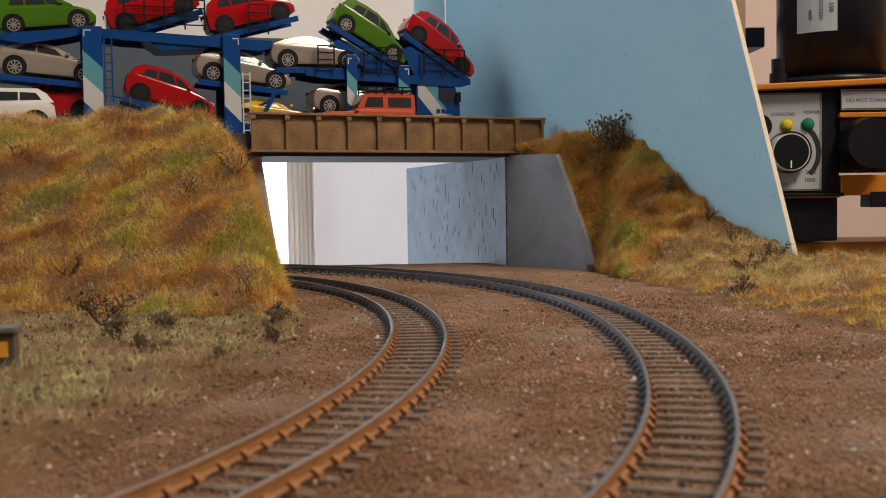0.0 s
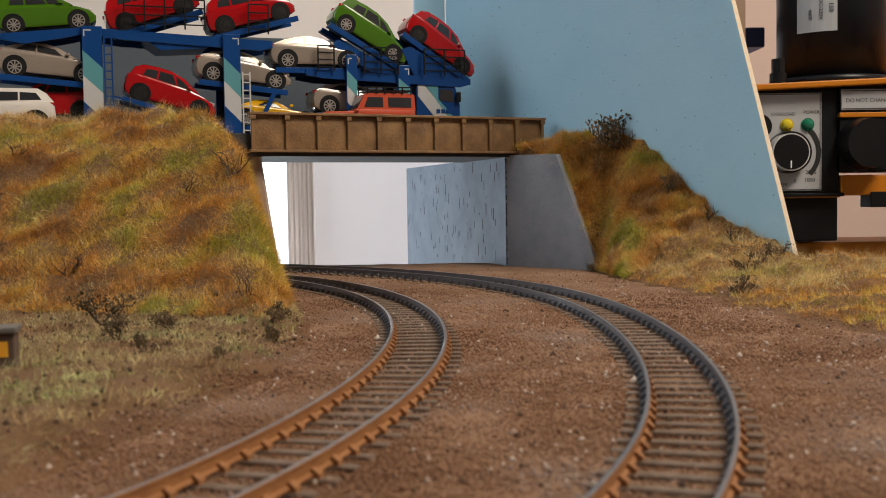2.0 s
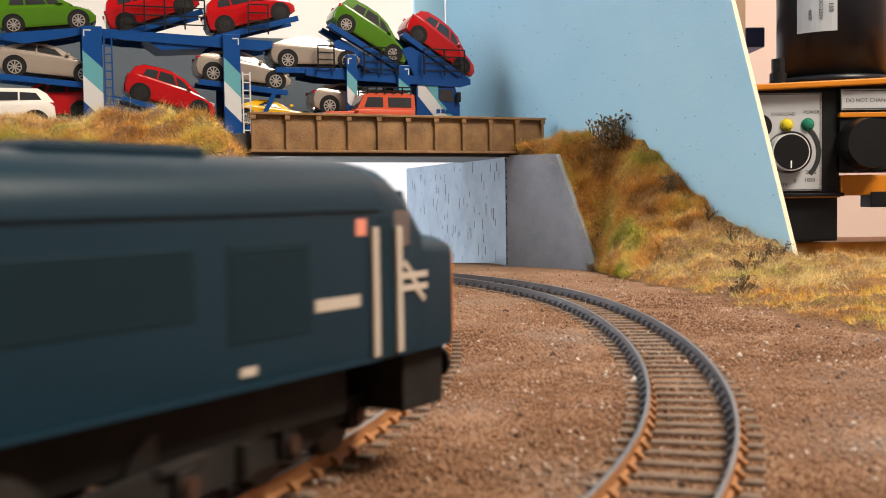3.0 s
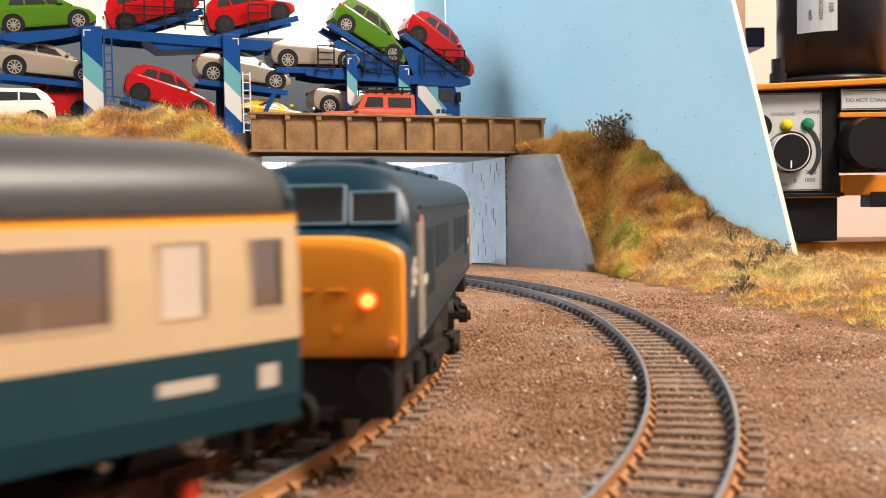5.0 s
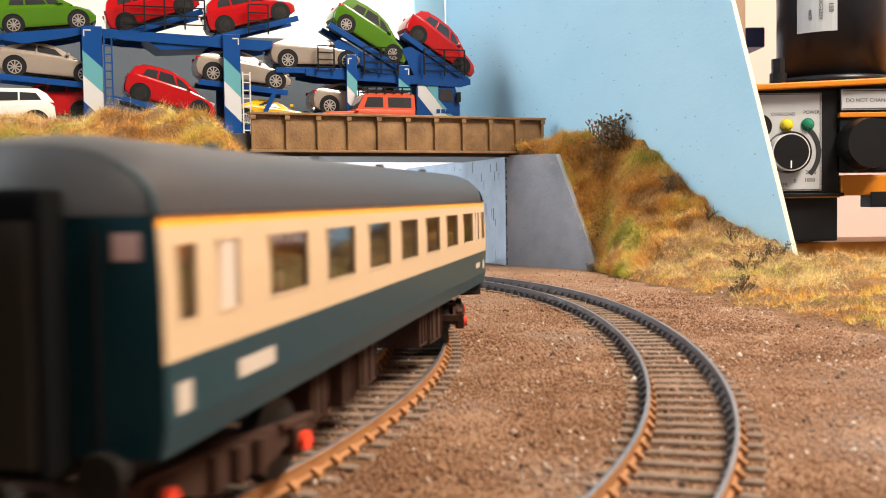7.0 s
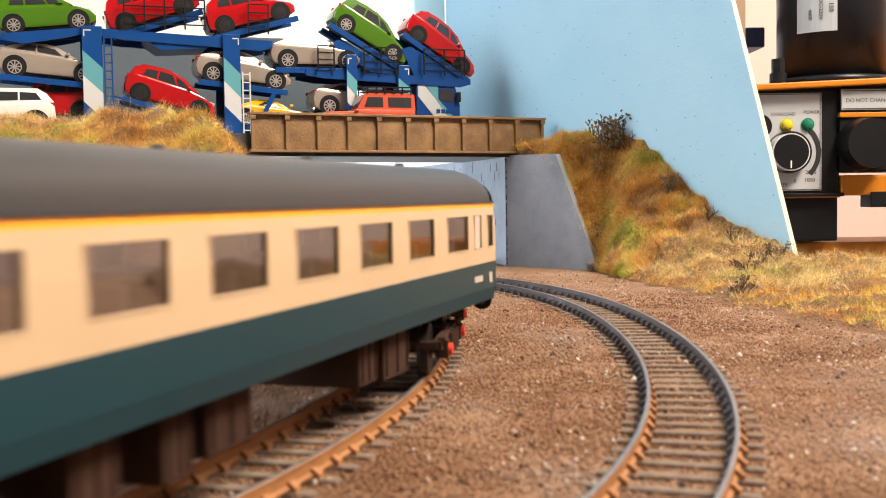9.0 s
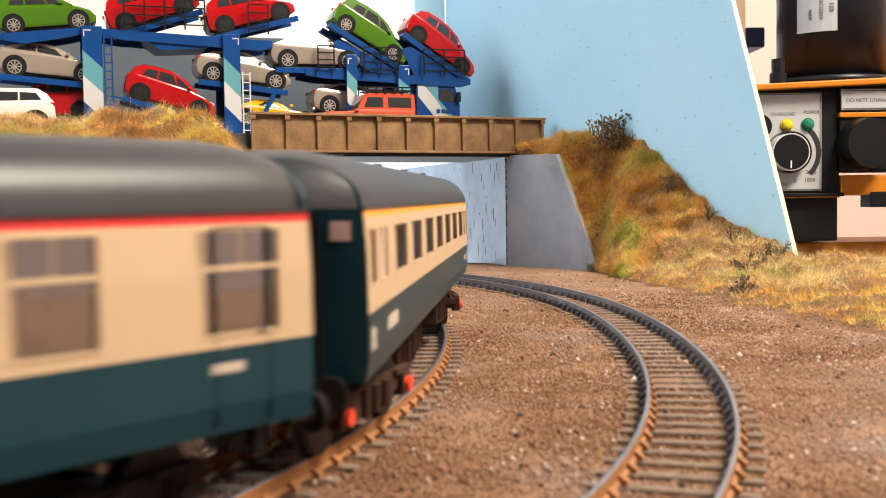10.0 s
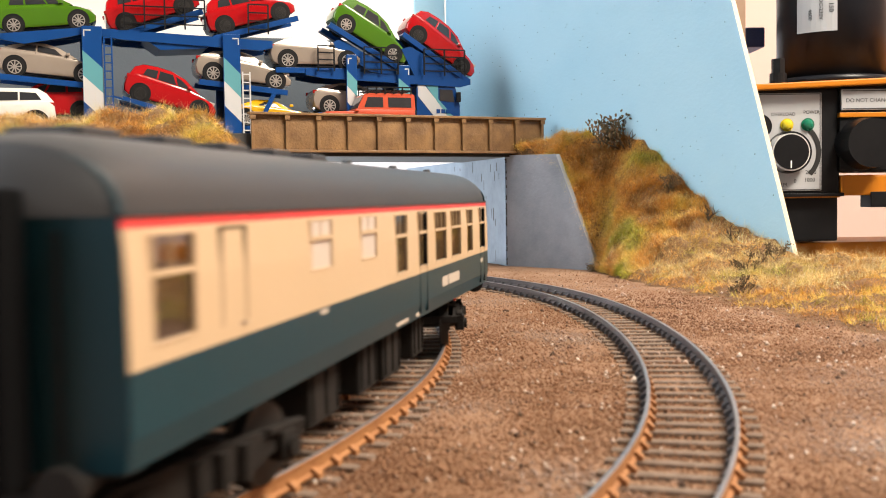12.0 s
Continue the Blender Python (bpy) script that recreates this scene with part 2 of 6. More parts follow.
# painted board with a slanting cut edge
def painted_board():
    root = tagged(empty("backscene_board"), kind="structure")
    bm = bmesh.new()
    o = [(0, 84), (108, 84), (108, -8), (314.6, -8), (314.6, 5.6), (271.2, 157), (226, 320), (0, 320)]
    ax = Vector((BU.x, BU.y, 0))
    nn = Vector((-BN.x, -BN.y, 0)) * 4.0
    c = Vector((CORNER[0], CORNER[1], 0))
    a = [bm.verts.new(c + ax * s + Vector((0, 0, z))) for s, z in o]
    b = [bm.verts.new(c + ax * s + nn + Vector((0, 0, z))) for s, z in o]
    bm.faces.new(a)
    bm.faces.new(b[::-1])
    for i in range(len(a)):
        f = bm.faces.new((a[i], b[i], b[(i + 1) % len(a)], a[(i + 1) % len(a)]))
        f.material_index = 1
    bmesh.ops.recalc_face_normals(bm, faces=bm.faces)
    part("painted_panel", bm, (BOARD, BOARD_EDGE), root, "pale blue painted board with a raw cut edge")


painted_board()
bm = bmesh.new()
for i in range(260):
    s, z, r = random.uniform(20, 305), random.uniform(20, 200), random.uniform(0.12, 0.4)
    if z > 160 - (s - 265) * 3.3:
        continue
    c = Vector((CORNER[0] + s * BU.x, CORNER[1] + s * BU.y, z))
    bmesh.ops.create_icosphere(bm, subdivisions=1, radius=r, matrix=Matrix.Translation(c + Vector((BN.x, BN.y, 0)) * 0.05))
tagged(part("board_specks", bm, DECK), "dark specks of dirt on the blue board", "dirt", kind="stuff")
wall("backscene_left", (-19, 842), (-420, 700), 84, 163, 4, DARK_BOARD, -1)
wall("backscene_strip", (4, 850), (-19, 842), 84, 330, 4, BOARD, -1)
wall("underpass_wall", (43.5, 743), (-33, 1010), -60, 71, 5, UNDERPASS, -1)


def streaks():
    bm = bmesh.new()
    d = Vector((43.5 + 33, 743 - 1010)).normalized()
    for i in range(90):
        s, z, h = random.uniform(2, 265), random.uniform(-6, 66), random.uniform(1.5, 9)
        p = Vector((-33, 1010)) + d * s
        w = random.uniform(0.15, 0.5)
        box(bm, -w, w, -0.12, 0.12, -h / 2, h / 2, 0, mpose(p.x, p.y, z, 0, random.uniform(-2, 2), math.degrees(math.atan2(d.y, d.x))))
    tagged(part("paint_streaks", bm, DECK), "dark vertical streaks in the blue wall's paint", "dirt", kind="stuff")


streaks()
bm = bmesh.new()
box(bm, -2600, -60, 2600, 2610, -900, 1500)
tagged(part("backdrop", bm, glow("bright_overcast_sky", (0.93, 0.97, 1.0), 5.0)), "bright white sky outside the window", kind="structure")


def abutment():
    root = tagged(empty("abutment"), "dark grey painted bridge abutment wall", "abutment")
    bm = bmesh.new()
    d = Vector((52.6, -60)).normalized()
    o = [(0, -8), (81.5, -8), (79.8, 0), (45.9, 70.5), (0, 71.5)]
    a = [bm.verts.new((44 + d.x * s, 740 + d.y * s, z)) for s, z in o]
    b = [bm.verts.new((44 + d.x * s + 3.0, 740 + d.y * s + 2.6, z)) for s, z in o]
    bm.faces.new(a)
    bm.faces.new(b[::-1])
    for i in range(5):
        bm.faces.new((a[i], b[i], b[(i + 1) % 5], a[(i + 1) % 5]))
    bmesh.ops.recalc_face_normals(bm, faces=bm.faces)
    part("wing_wall", bm, CONCRETE, root)
    bm = bmesh.new()
    r = Vector((-0.44, -0.9, 0)).normalized()
    for i in range(26):
        z = random.uniform(-4, 68)
        box(bm, -0.5, random.uniform(0.2, 1.1), -0.5, 0.4, -random.uniform(0.4, 1.6), random.uniform(0.4, 1.8), 0, mpose(44.2, 740.2, z, 0, random.uniform(-40, 40)))
    tagged(part("joint_crumbs", bm, DECK, root), "dark crumbs along the joint", kind="stuff")


abutment()
bm = bmesh.new()
prism(bm, [(-150, -8), (-101, -8), (-103.5, 6), (-113, 72), (-150, 72)], 668, 676)
tagged(part("abutment", bm, mat("pinkish_beige_abutment_paint", (0.50, 0.36, 0.29), 0.85, 0, (0.42, 0.30, 0.24), 60, 0.4, 500)), "pinkish beige abutment end behind the grassy bank", "abutment")


def bridge():
    root = tagged(empty("girder_bridge"), "brown plate girder road bridge with riveted ribs", "bridge")
    a, b = Vector(BRIDGE_A), Vector(BRIDGE_B)
    L = (b - a).length
    ang = math.degrees(math.atan2(b.y - a.y, b.x - a.x))
    m = Matrix.Translation((a.x, a.y, 0)) @ pose(0, 0, 0, 0, 0, ang)

    def piece(name, fn, mt, label=""):
        bm = bmesh.new()
        fn(bm)
        bmesh.ops.transform(bm, matrix=m, verts=bm.verts)
        return part(name, bm, mt, root, label)

    n = 10
    ribs = [1.6] + [1.6 + (L - 3.2) * i / n + 1.4 * (1 - i / n) for i in range(1, n + 1)]
    for i, (x0, x1) in enumerate(zip(ribs, ribs[1:])):
        def plate(bm, x0=x0, x1=x1):
            if x1 - x0 < 3:
                box(bm, x0, x1, 0.4, 2.4, 73.6, 95.6)
                return
            # plates bulge slightly between the ribs
            cols = 6
            vs = []
            for j in range(cols + 1):
                for k in range(5):
                    u, w = j / cols, k / 4
                    vs.append(bm.verts.new((x0 + (x1 - x0) * u, 0.9 - 0.45 * math.sin(math.pi * u) * math.sin(math.pi * w) + random.uniform(-0.08, 0.08), 73.6 + 21.8 * w)))
            for j in range(cols):
                for k in range(4):
                    bm.faces.new((vs[j * 5 + k], vs[(j + 1) * 5 + k], vs[(j + 1) * 5 + k + 1], vs[j * 5 + k + 1]))
            box(bm, x0, x1, 1.2, 2.4, 73.6, 95.6)
        piece("web_plate", plate, GIRDER, "weathered brown girder plate")
    for x in ribs:
        def rib(bm, x=x):
            box(bm, x - 0.9, x + 0.9, -1.1, 0.9, 74.2, 94.9, 0.2)
            prism(bm, [(x - 1.6, 95.0), (x + 1.6, 95.0), (x + 1.6, 92.4), (x - 1.6, 92.4)], -1.7, 0.4)
        piece("rib", rib, GIRDER)
    piece("top_flange", lambda bm: box(bm, -0.6, L + 0.6, -2.0, 3.6, 95.2, 96.8, 0.25), GIRDER)
    piece("bottom_flange", lambda bm: box(bm, -0.6, L + 0.6, -1.8, 3.6, 72.4, 74.0, 0.25), GIRDER)

    def rivets(bm):
        for x in np.arange(2, L - 1, 2.4):
            for z in (74.8, 94.4):
                box(bm, x - 0.22, x + 0.22, -0.2, 0.6, z - 0.22, z + 0.22)
    tagged(piece("rivet_row", rivets, GIRDER), kind="stuff")
    piece("road_slab", lambda bm: box(bm, -330, L + 1, 3.8, 108, 70.2, ROAD_TOP, 0.4), DECK, "dark road slab")


ROAD_TOP = 84.0
bridge()

# ---------------------------------------------------------------- the room
wall("room_wall_back", (-280, 2000), (1500, 2000), -900, 118, 60, WALL_WHITE, 1)
wall("room_wall_back_upper", (-280, 2000), (1500, 2000), 118, 1700, 60, WALL_BEIGE, 1)
wall("room_wall_back_low", (-1800, 2000), (-280, 2000), -900, -350, 60, WALL_WHITE, 1)
wall("room_wall_back_top", (-1800, 2000), (-280, 2000), 118, 1700, 60, WALL_BEIGE, 1)
wall("room_wall_right", (1500, 2000), (1500, -1500), -900, 1700, 60, WALL_PINK, 1)
# Unseen left and front walls, and the ceiling below, kept dark to limit fill.
wall("room_wall_left", (-1800, 2000), (-1800, -1500), -900, 1700, 60, WALL_FILL_CUT, -1)
wall("room_wall_front", (-1800, -1500), (1500, -1500), -900, 1700, 60, WALL_FILL_CUT, -1)
wall("partition_behind_lathe", (330, 1260), (1500, 1180), -900, 1700, 40, WALL_PINK, 1)
bm = bmesh.new()
box(bm, -1900, 1600, -1600, 2100, 1700, 1760)
tagged(part("ceiling", bm, WALL_FILL_CUT), kind="structure")
bm = bmesh.new()
box(bm, -1900, 1600, -1600, 2100, -960, -900)
tagged(part("floor", bm, DECK), kind="structure")


CURTAIN = mat("pale_beige_curtain", (0.78, 0.72, 0.69), 0.9)
bent = CURTAIN.node_tree.nodes.new("ShaderNodeBsdfTranslucent")
bent.inputs[0].default_value = (0.66, 0.60, 0.56, 1)
blend = CURTAIN.node_tree.nodes.new("ShaderNodeMixShader")
CURTAIN.node_tree.links.new(CURTAIN.node_tree.nodes["Principled BSDF"].outputs[0], blend.inputs[1])
CURTAIN.node_tree.links.new(bent.outputs[0], blend.inputs[2])
CURTAIN.node_tree.links.new(blend.outputs[0], CURTAIN.node_tree.nodes["Material Output"].inputs[0])


def window_and_curtain():
    root = tagged(empty("window_1"), kind="structure")
    for x0, x1, z0, z1 in ((-1800, -1760, -350, 118), (-1800, -280, -390, -350), (-1060, -1020, -350, 118)):
        bm = bmesh.new()
        box(bm, x0, x1, 2005, 2050, z0, z1, 3)
        part("window_frame", bm, WALL_WHITE, root, "white window frame")
    cur = bmesh.new()
    n = 60
    rows = []
    for i in range(n + 1):
        x = -281 + 50 * i / n
        y = 1955 + 3.5 * math.sin(i * 0.63) + 1.5 * math.sin(i * 1.7)
        rows.append([cur.verts.new((x, y, z)) for z in (-880, 125)])
    for p, q in zip(rows, rows[1:]):
        cur.faces.new((p[0], q[0], q[1], p[1]))
    r = bmesh.ops.extrude_face_region(cur, geom=list(cur.faces))
    bmesh.ops.translate(cur, vec=(0, 2, 0), verts=[v for v in r["geom"] if isinstance(v, bmesh.types.BMVert)])
    tagged(part("curtain", cur, CURTAIN, smooth=True), "pale beige curtain hanging in folds beside the window", "curtain")


window_and_curtain()


# ---------------------------------------------------------------- model cars and the transporter
def paint(name, colour, second=None, metal=0.0, rough=0.22):
    return mat(name, colour, rough, metal, second or tuple(c * 0.85 for c in colour), 25, coat=0.6)


CAR_RED = paint("glossy_red_car_paint", (0.36, 0.004, 0.006), rough=0.13)
CAR_GREEN = paint("glossy_green_car_paint", (0.055, 0.145, 0.006), rough=0.14)
CAR_SILVER = paint("silver_car_paint", (0.36, 0.295, 0.24), metal=0.35, rough=0.26)
CAR_WHITE = paint("white_car_paint", (0.72, 0.66, 0.60))
CAR_YELLOW = paint("yellow_car_paint", (0.68, 0.36, 0.01))
CAR_ORANGE = paint("red_orange_car_paint", (0.48, 0.055, 0.015), rough=0.35)
CAR_GLASS = mat("dark_car_glass", (0.02, 0.02, 0.022), 0.06, 0, (0.03, 0.03, 0.032), 60, spec=0.7)
TYRE = mat("black_tyre_rubber", (0.008, 0.0075, 0.0075), 0.7, 0, (0.016, 0.015, 0.015), 90, spec=0.15)
RIM = mat("silver_alloy_rim", (0.62, 0.58, 0.54), 0.28, 0.8)
RIM_DARK = mat("dark_alloy_rim", (0.02, 0.019, 0.018), 0.35, 0.2)
LAMP_RED = mat("red_lamp_lens", (0.30, 0.01, 0.01), 0.15)
LAMP_CLEAR = mat("clear_lamp_lens", (0.6, 0.56, 0.5), 0.1, 0.3)
TEAL = mat("pale_teal_stripe_paint", (0.085, 0.26, 0.29), 0.4)
STRIPE_WHITE = mat("white_stripe_paint", (0.48, 0.46, 0.45), 0.4)

KINDS = {
    "hatch": dict(base=38, r=5.6, w=23, body=[(-29, 5), (-30, 9), (-29.4, 15), (-27, 17.4), (10, 16.6), (20, 14.6), (27, 12), (30, 8.2), (29.6, 4.6), (27, 3.4), (-26, 3.4)],
                  cabin=[(-28.2, 16.2), (-26, 21.5), (-21, 24.4), (-12, 25.3), (-3, 25), (6, 22.4), (17, 15.4)],
                  panes=[[(-20, 18), (-11.5, 17.6), (-11.5, 23.2), (-18.5, 22.4)], [(-10.3, 17.5), (1.5, 17.2), (-2, 23.2), (-10.3, 23.3)], [(2.7, 17.1), (11.5, 16.6), (4, 21.4), (0, 22.6)]]),
    "coupe": dict(base=41, r=6.0, w=24, body=[(-31, 5.5), (-32.4, 10), (-31.5, 15.4), (-28, 17.2), (8, 15.6), (20, 13.8), (28, 11), (31.6, 8), (31.2, 4.6), (28, 3.4), (-28, 3.4)],
                  cabin=[(-30, 16.4), (-22, 20), (-12, 22.2), (-3, 22.4), (5, 20.4), (16, 14.6)],
                  panes=[[(-21, 17.4), (-9, 17), (-9, 20.8), (-14, 20.6)], [(-8, 17), (6.5, 15.9), (2, 19.6), (-8, 20.9)]]),
    "suv": dict(base=41, r=6.6, w=25, body=[(-31, 6), (-32, 10), (-31.2, 18), (-28, 20), (12, 18.5), (24, 17), (30, 14), (32, 9), (31, 5.4), (28, 4.4), (-28, 4.4)],
                cabin=[(-31, 19), (-27, 24), (-22, 27), (0, 27), (9, 24.6), (18, 17.6)],
                panes=[[(-24, 20.4), (-12, 20), (-12, 25), (-21, 24.6)], [(-11, 20), (1, 19.6), (-1, 25), (-11, 25)], [(2, 19.6), (12, 18.8), (5, 23.6), (1, 24.8)]]),
    "sports": dict(base=40, r=5.6, w=25, body=[(-29, 6), (-30, 10), (-29, 14), (-24, 15.6), (8, 13.2), (18, 12), (27, 8.6), (31, 6.4), (31, 4), (28, 3), (-27, 3)],
                   cabin=[(-24, 14.6), (-14, 18.4), (-5, 18.8), (1, 17.6), (11, 12.6)],
                   panes=[[(-12, 15.2), (3, 13.9), (-1, 16.8), (-8, 17.4)]]),
    "offroad": dict(base=39, r=6.6, w=24, body=[(-31, 7), (-31, 18), (8, 18), (9, 16.8), (29, 16.4), (30.5, 15), (30.5, 7), (28, 5.6), (-29, 5.6)],
                    cabin=[(-30.8, 17.6), (-30.4, 27.6), (-28, 28.2), (2, 28.2), (4.4, 27.2), (9.4, 17.4)],
                    panes=[[(-28, 19.2), (-12, 19.2), (-12, 25.8), (-28, 25.8)], [(-8.5, 19.2), (4.4, 19.2), (2, 25.8), (-8.5, 25.8)]]),
}


def car(kind, m, rim, label, group="model cars on the transporter"):
    """A model car: origin on the ground under the middle of its wheels, facing +x."""
    k = KINDS[kind]
    half = k["w"] / 2
    root = tagged(empty("model_car"), label, "car", group)
    bm = bmesh.new()
    cz = 9.0
    prof = k["body"]
    rings = []
    crown = ((1.012, 0.40), (1.014, 0.66), (1.004, 0.85), (0.975, 0.945), (0.90, 0.985), (0.74, 1.0))
    for y, s in [(-a, b) for a, b in crown] + list(crown[::-1]):
        rings.append([bm.verts.new((x * (0.5 + 0.5 * s), y * half, cz + (z - cz) * s)) for x, z in prof])
    n = len(prof)
    for a, b in zip(rings, rings[1:]):
        for i in range(n):
            bm.faces.new((a[i], b[i], b[(i + 1) % n], a[(i + 1) % n]))
    bm.faces.new(rings[0])
    bm.faces.new(rings[-1][::-1])
    bmesh.ops.recalc_face_normals(bm, faces=bm.faces)
    ob = part("body", bm, m, root, smooth=True)
    ob.data.set_sharp_from_angle(angle=radians(38))
    zb, zt = k["cabin"][0][1], max(z for _, z in k["cabin"])

    def hw(z):
        return half * (0.955 - 0.20 * max(0.0, (z - zb) / (zt - zb)) * (0.35 if kind == "offroad" else 1.0))

    bm = bmesh.new()
    prof = k["cabin"]
    rings = []
    for y, s in ((-1, 0.0), (-0.93, 0.35), (0.93, 0.35), (1, 0.0)):
        rings.append([bm.verts.new((x, y * hw(z), z + (s if z > zb + 2 else 0))) for x, z in prof])
    n = len(prof)
    for a, b in zip(rings, rings[1:]):
        for i in range(n):
            bm.faces.new((a[i], b[i], b[(i + 1) % n], a[(i + 1) % n]))
    bm.faces.new(rings[0])
    bm.faces.new(rings[-1][::-1])
    bmesh.ops.recalc_face_normals(bm, faces=bm.faces)
    ob = part("cabin", bm, m, root, smooth=True)
    ob.data.set_sharp_from_angle(angle=radians(38))
    for s in (-1, 1):
        for poly in k["panes"]:
            bm = bmesh.new()
            a = [bm.verts.new((x, s * (hw(z) + 0.12), z)) for x, z in poly]
            f = bm.faces.new(a)
            r = bmesh.ops.extrude_face_region(bm, geom=[f])
            bmesh.ops.translate(bm, vec=(0, -s * 0.3, 0), verts=[v for v in r["geom"] if isinstance(v, bmesh.types.BMVert)])
            bmesh.ops.recalc_face_normals(bm, faces=bm.faces)
            part("side_window", bm, CAR_GLASS, root, "dark side window")
    # screens at both ends
    pts = k["cabin"]
    for (x0, z0), (x1, z1) in ((pts[-1], pts[-2]), (pts[0], pts[1])):
        bm = bmesh.new()
        d = 1 if x0 > 0 else -1
        up = Vector((z1 - z0, 0, -(x1 - x0))).normalized() * 0.25
        if up.x * d < 0:
            up = -up
        q = []
        for t in (0.12, 0.92):
            x, z = x0 + (x1 - x0) * t, z0 + (z1 - z0) * t
            q.append((x + up.x, z + up.z, hw(z) - 1.3))
        a = [bm.verts.new(p) for p in ((q[0][0], -q[0][2], q[0][1]), (q[0][0], q[0][2], q[0][1]), (q[1][0], q[1][2], q[1][1]), (q[1][0], -q[1][2], q[1][1]))]
        f = bm.faces.new(a)
        r = bmesh.ops.extrude_face_region(bm, geom=[f])
        bmesh.ops.translate(bm, vec=-up * 1.2, verts=[v for v in r["geom"] if isinstance(v, bmesh.types.BMVert)])
        bmesh.ops.recalc_face_normals(bm, faces=bm.faces)
        part("windscreen" if d > 0 else "rear_window", bm, CAR_GLASS, root, "dark screen")
    r0 = k["r"]
    for s in (-1, 1):
        for x in (-k["base"] / 2, k["base"] / 2):
            bm = bmesh.new()
            cyl(bm, r0 + 1.0, 1.2, mpose(x, s * (half - 0.34), r0 + 0.4, 90), seg=24)
            part("wheel_arch", bm, BLACK, root)
            bm = bmesh.new()
            cyl(bm, r0, 4.0, mpose(x, s * (half - 1.55), r0, 90), seg=28)
            tyre = part("tyre", bm, TYRE, root)
            bm = bmesh.new()
            cyl(bm, r0 * 0.66, 0.5, mpose(x, s * (half + 0.34), r0, 90), r0 * 0.66, seg=24)
            part("rim_bed", bm, RIM_DARK, tyre)
            bm = bmesh.new()
            for j in range(9):
                box(bm, -r0 * 0.06, r0 * 0.06, -0.25, 0.25, 0, r0 * 0.64, 0, pose(x, s * (half + 0.62), r0, 0, j * 40))
            cyl(bm, r0 * 0.17, 0.7, mpose(x, s * (half + 0.62), r0, 90), seg=10)
            res = bmesh.ops.create_circle(bm, segments=24, radius=r0 * 0.70)
            ring = res["verts"]
            e = list({e for v in ring for e in v.link_edges})
            r = bmesh.ops.extrude_edge_only(bm, edges=e)
            vs2 = [v for v in r["geom"] if isinstance(v, bmesh.types.BMVert)]
            bmesh.ops.scale(bm, vec=(0.86, 0.86, 1), verts=vs2)
            bmesh.ops.transform(bm, matrix=mpose(x, s * (half + 0.69), r0, 90), verts=ring + vs2)
            part("rim", bm, rim, tyre, "spoked wheel rim")
        front = max(x for x, _ in k["body"])
        belt = k["body"][3][1]
        bm = bmesh.new()
        box(bm, front - 6.5, front - 2.2, *sorted((s * (half - 3.4), s * (half - 0.35))), belt - 6.8, belt - 4.6, 0.5)
        part("headlamp", bm, LAMP_CLEAR, root, "clear headlamp")
        rear = min(x for x, _ in k["body"])
        bm = bmesh.new()
        box(bm, rear + 0.3, rear + 4.6, *sorted((s * (half - 3.2), s * (half - 0.45))), belt - 3.2, belt - 0.9, 0.5)
        part("tail_lamp", bm, LAMP_RED, root, "red tail lamp")
        bm = bmesh.new()
        box(bm, 8.5, 11, *sorted((s * (half - 0.3), s * (half + 1.4))), belt - 0.8, belt + 0.9, 0.4)
        part("mirror", bm, m, root)
        bm = bmesh.new()
        for x in (-2.5, -13):
            box(bm, x, x + 3, *sorted((s * (half - 0.1), s * (half + 0.25))), belt - 3.4, belt - 2.9, 0.1)
        part("door_handle", bm, m, root)
        bm = bmesh.new()
        for x in (11.0, -1.0) if kind != "coupe" else (9.0, -9.0):
            box(bm, x - 0.09, x + 0.09, *sorted((s * (half - 0.5), s * (half + 0.03))), 5, belt - 1)
        part("door_seam", bm, BLACK, root)
    bm = bmesh.new()
    box(bm, -k["base"] / 2 - 5, k["base"] / 2 + 5, -half + 1.5, half - 1.5, 2.6, 5)
    part("chassis", bm, BLACK, root)
    if kind == "offroad":
        bm = bmesh.new()
        for y in np.linspace(-half + 2, half - 2, 6):
            box(bm, -28, 2, y - 0.3, y + 0.3, 30.2, 30.8)
        for x in np.linspace(-28, 2, 6):
            box(bm, x - 0.3, x + 0.3, -half + 1, half - 1, 30.0, 30.6)
            for y in (-half + 1, half - 1):
                box(bm, x - 0.4, x + 0.4, y - 0.4, y + 0.4, 28.0, 32.6)
        for y in (-half + 1, half - 1):
            box(bm, -28.4, 2.4, y - 0.4, y + 0.4, 32.0, 32.8)
        part("roof_rack", bm, BLACK, root, "black roof rack")
        bm = bmesh.new()
        cyl(bm, 5.5, 3, mpose(-32.2, 0, 15, 0, 90), seg=20)
        part("spare_wheel", bm, TYRE, root)
    return root


TRUCK = pose(-0.240, 0.670, 0, 0, 0, 20.07)
ROAD_Z = 84.0


def place_car(ob, a0, z0, a1, z1, r, y, facing=1):
    """Set a car on its deck by the centres of its two near wheels along the transporter."""
    ang = math.atan2(z1 - z0, a1 - a0)
    mx, mz = (a0 + a1) / 2 + r * math.sin(ang), (z0 + z1) / 2 - r * math.cos(ang)
    m = TRUCK @ pose(mx * MM, y * MM, mz * MM, 0, -math.degrees(ang)) @ pose(0, 0, 0, 0, 0, 0 if facing > 0 else 180)
    ob.matrix_world = m
    return mx, mz, math.degrees(ang)


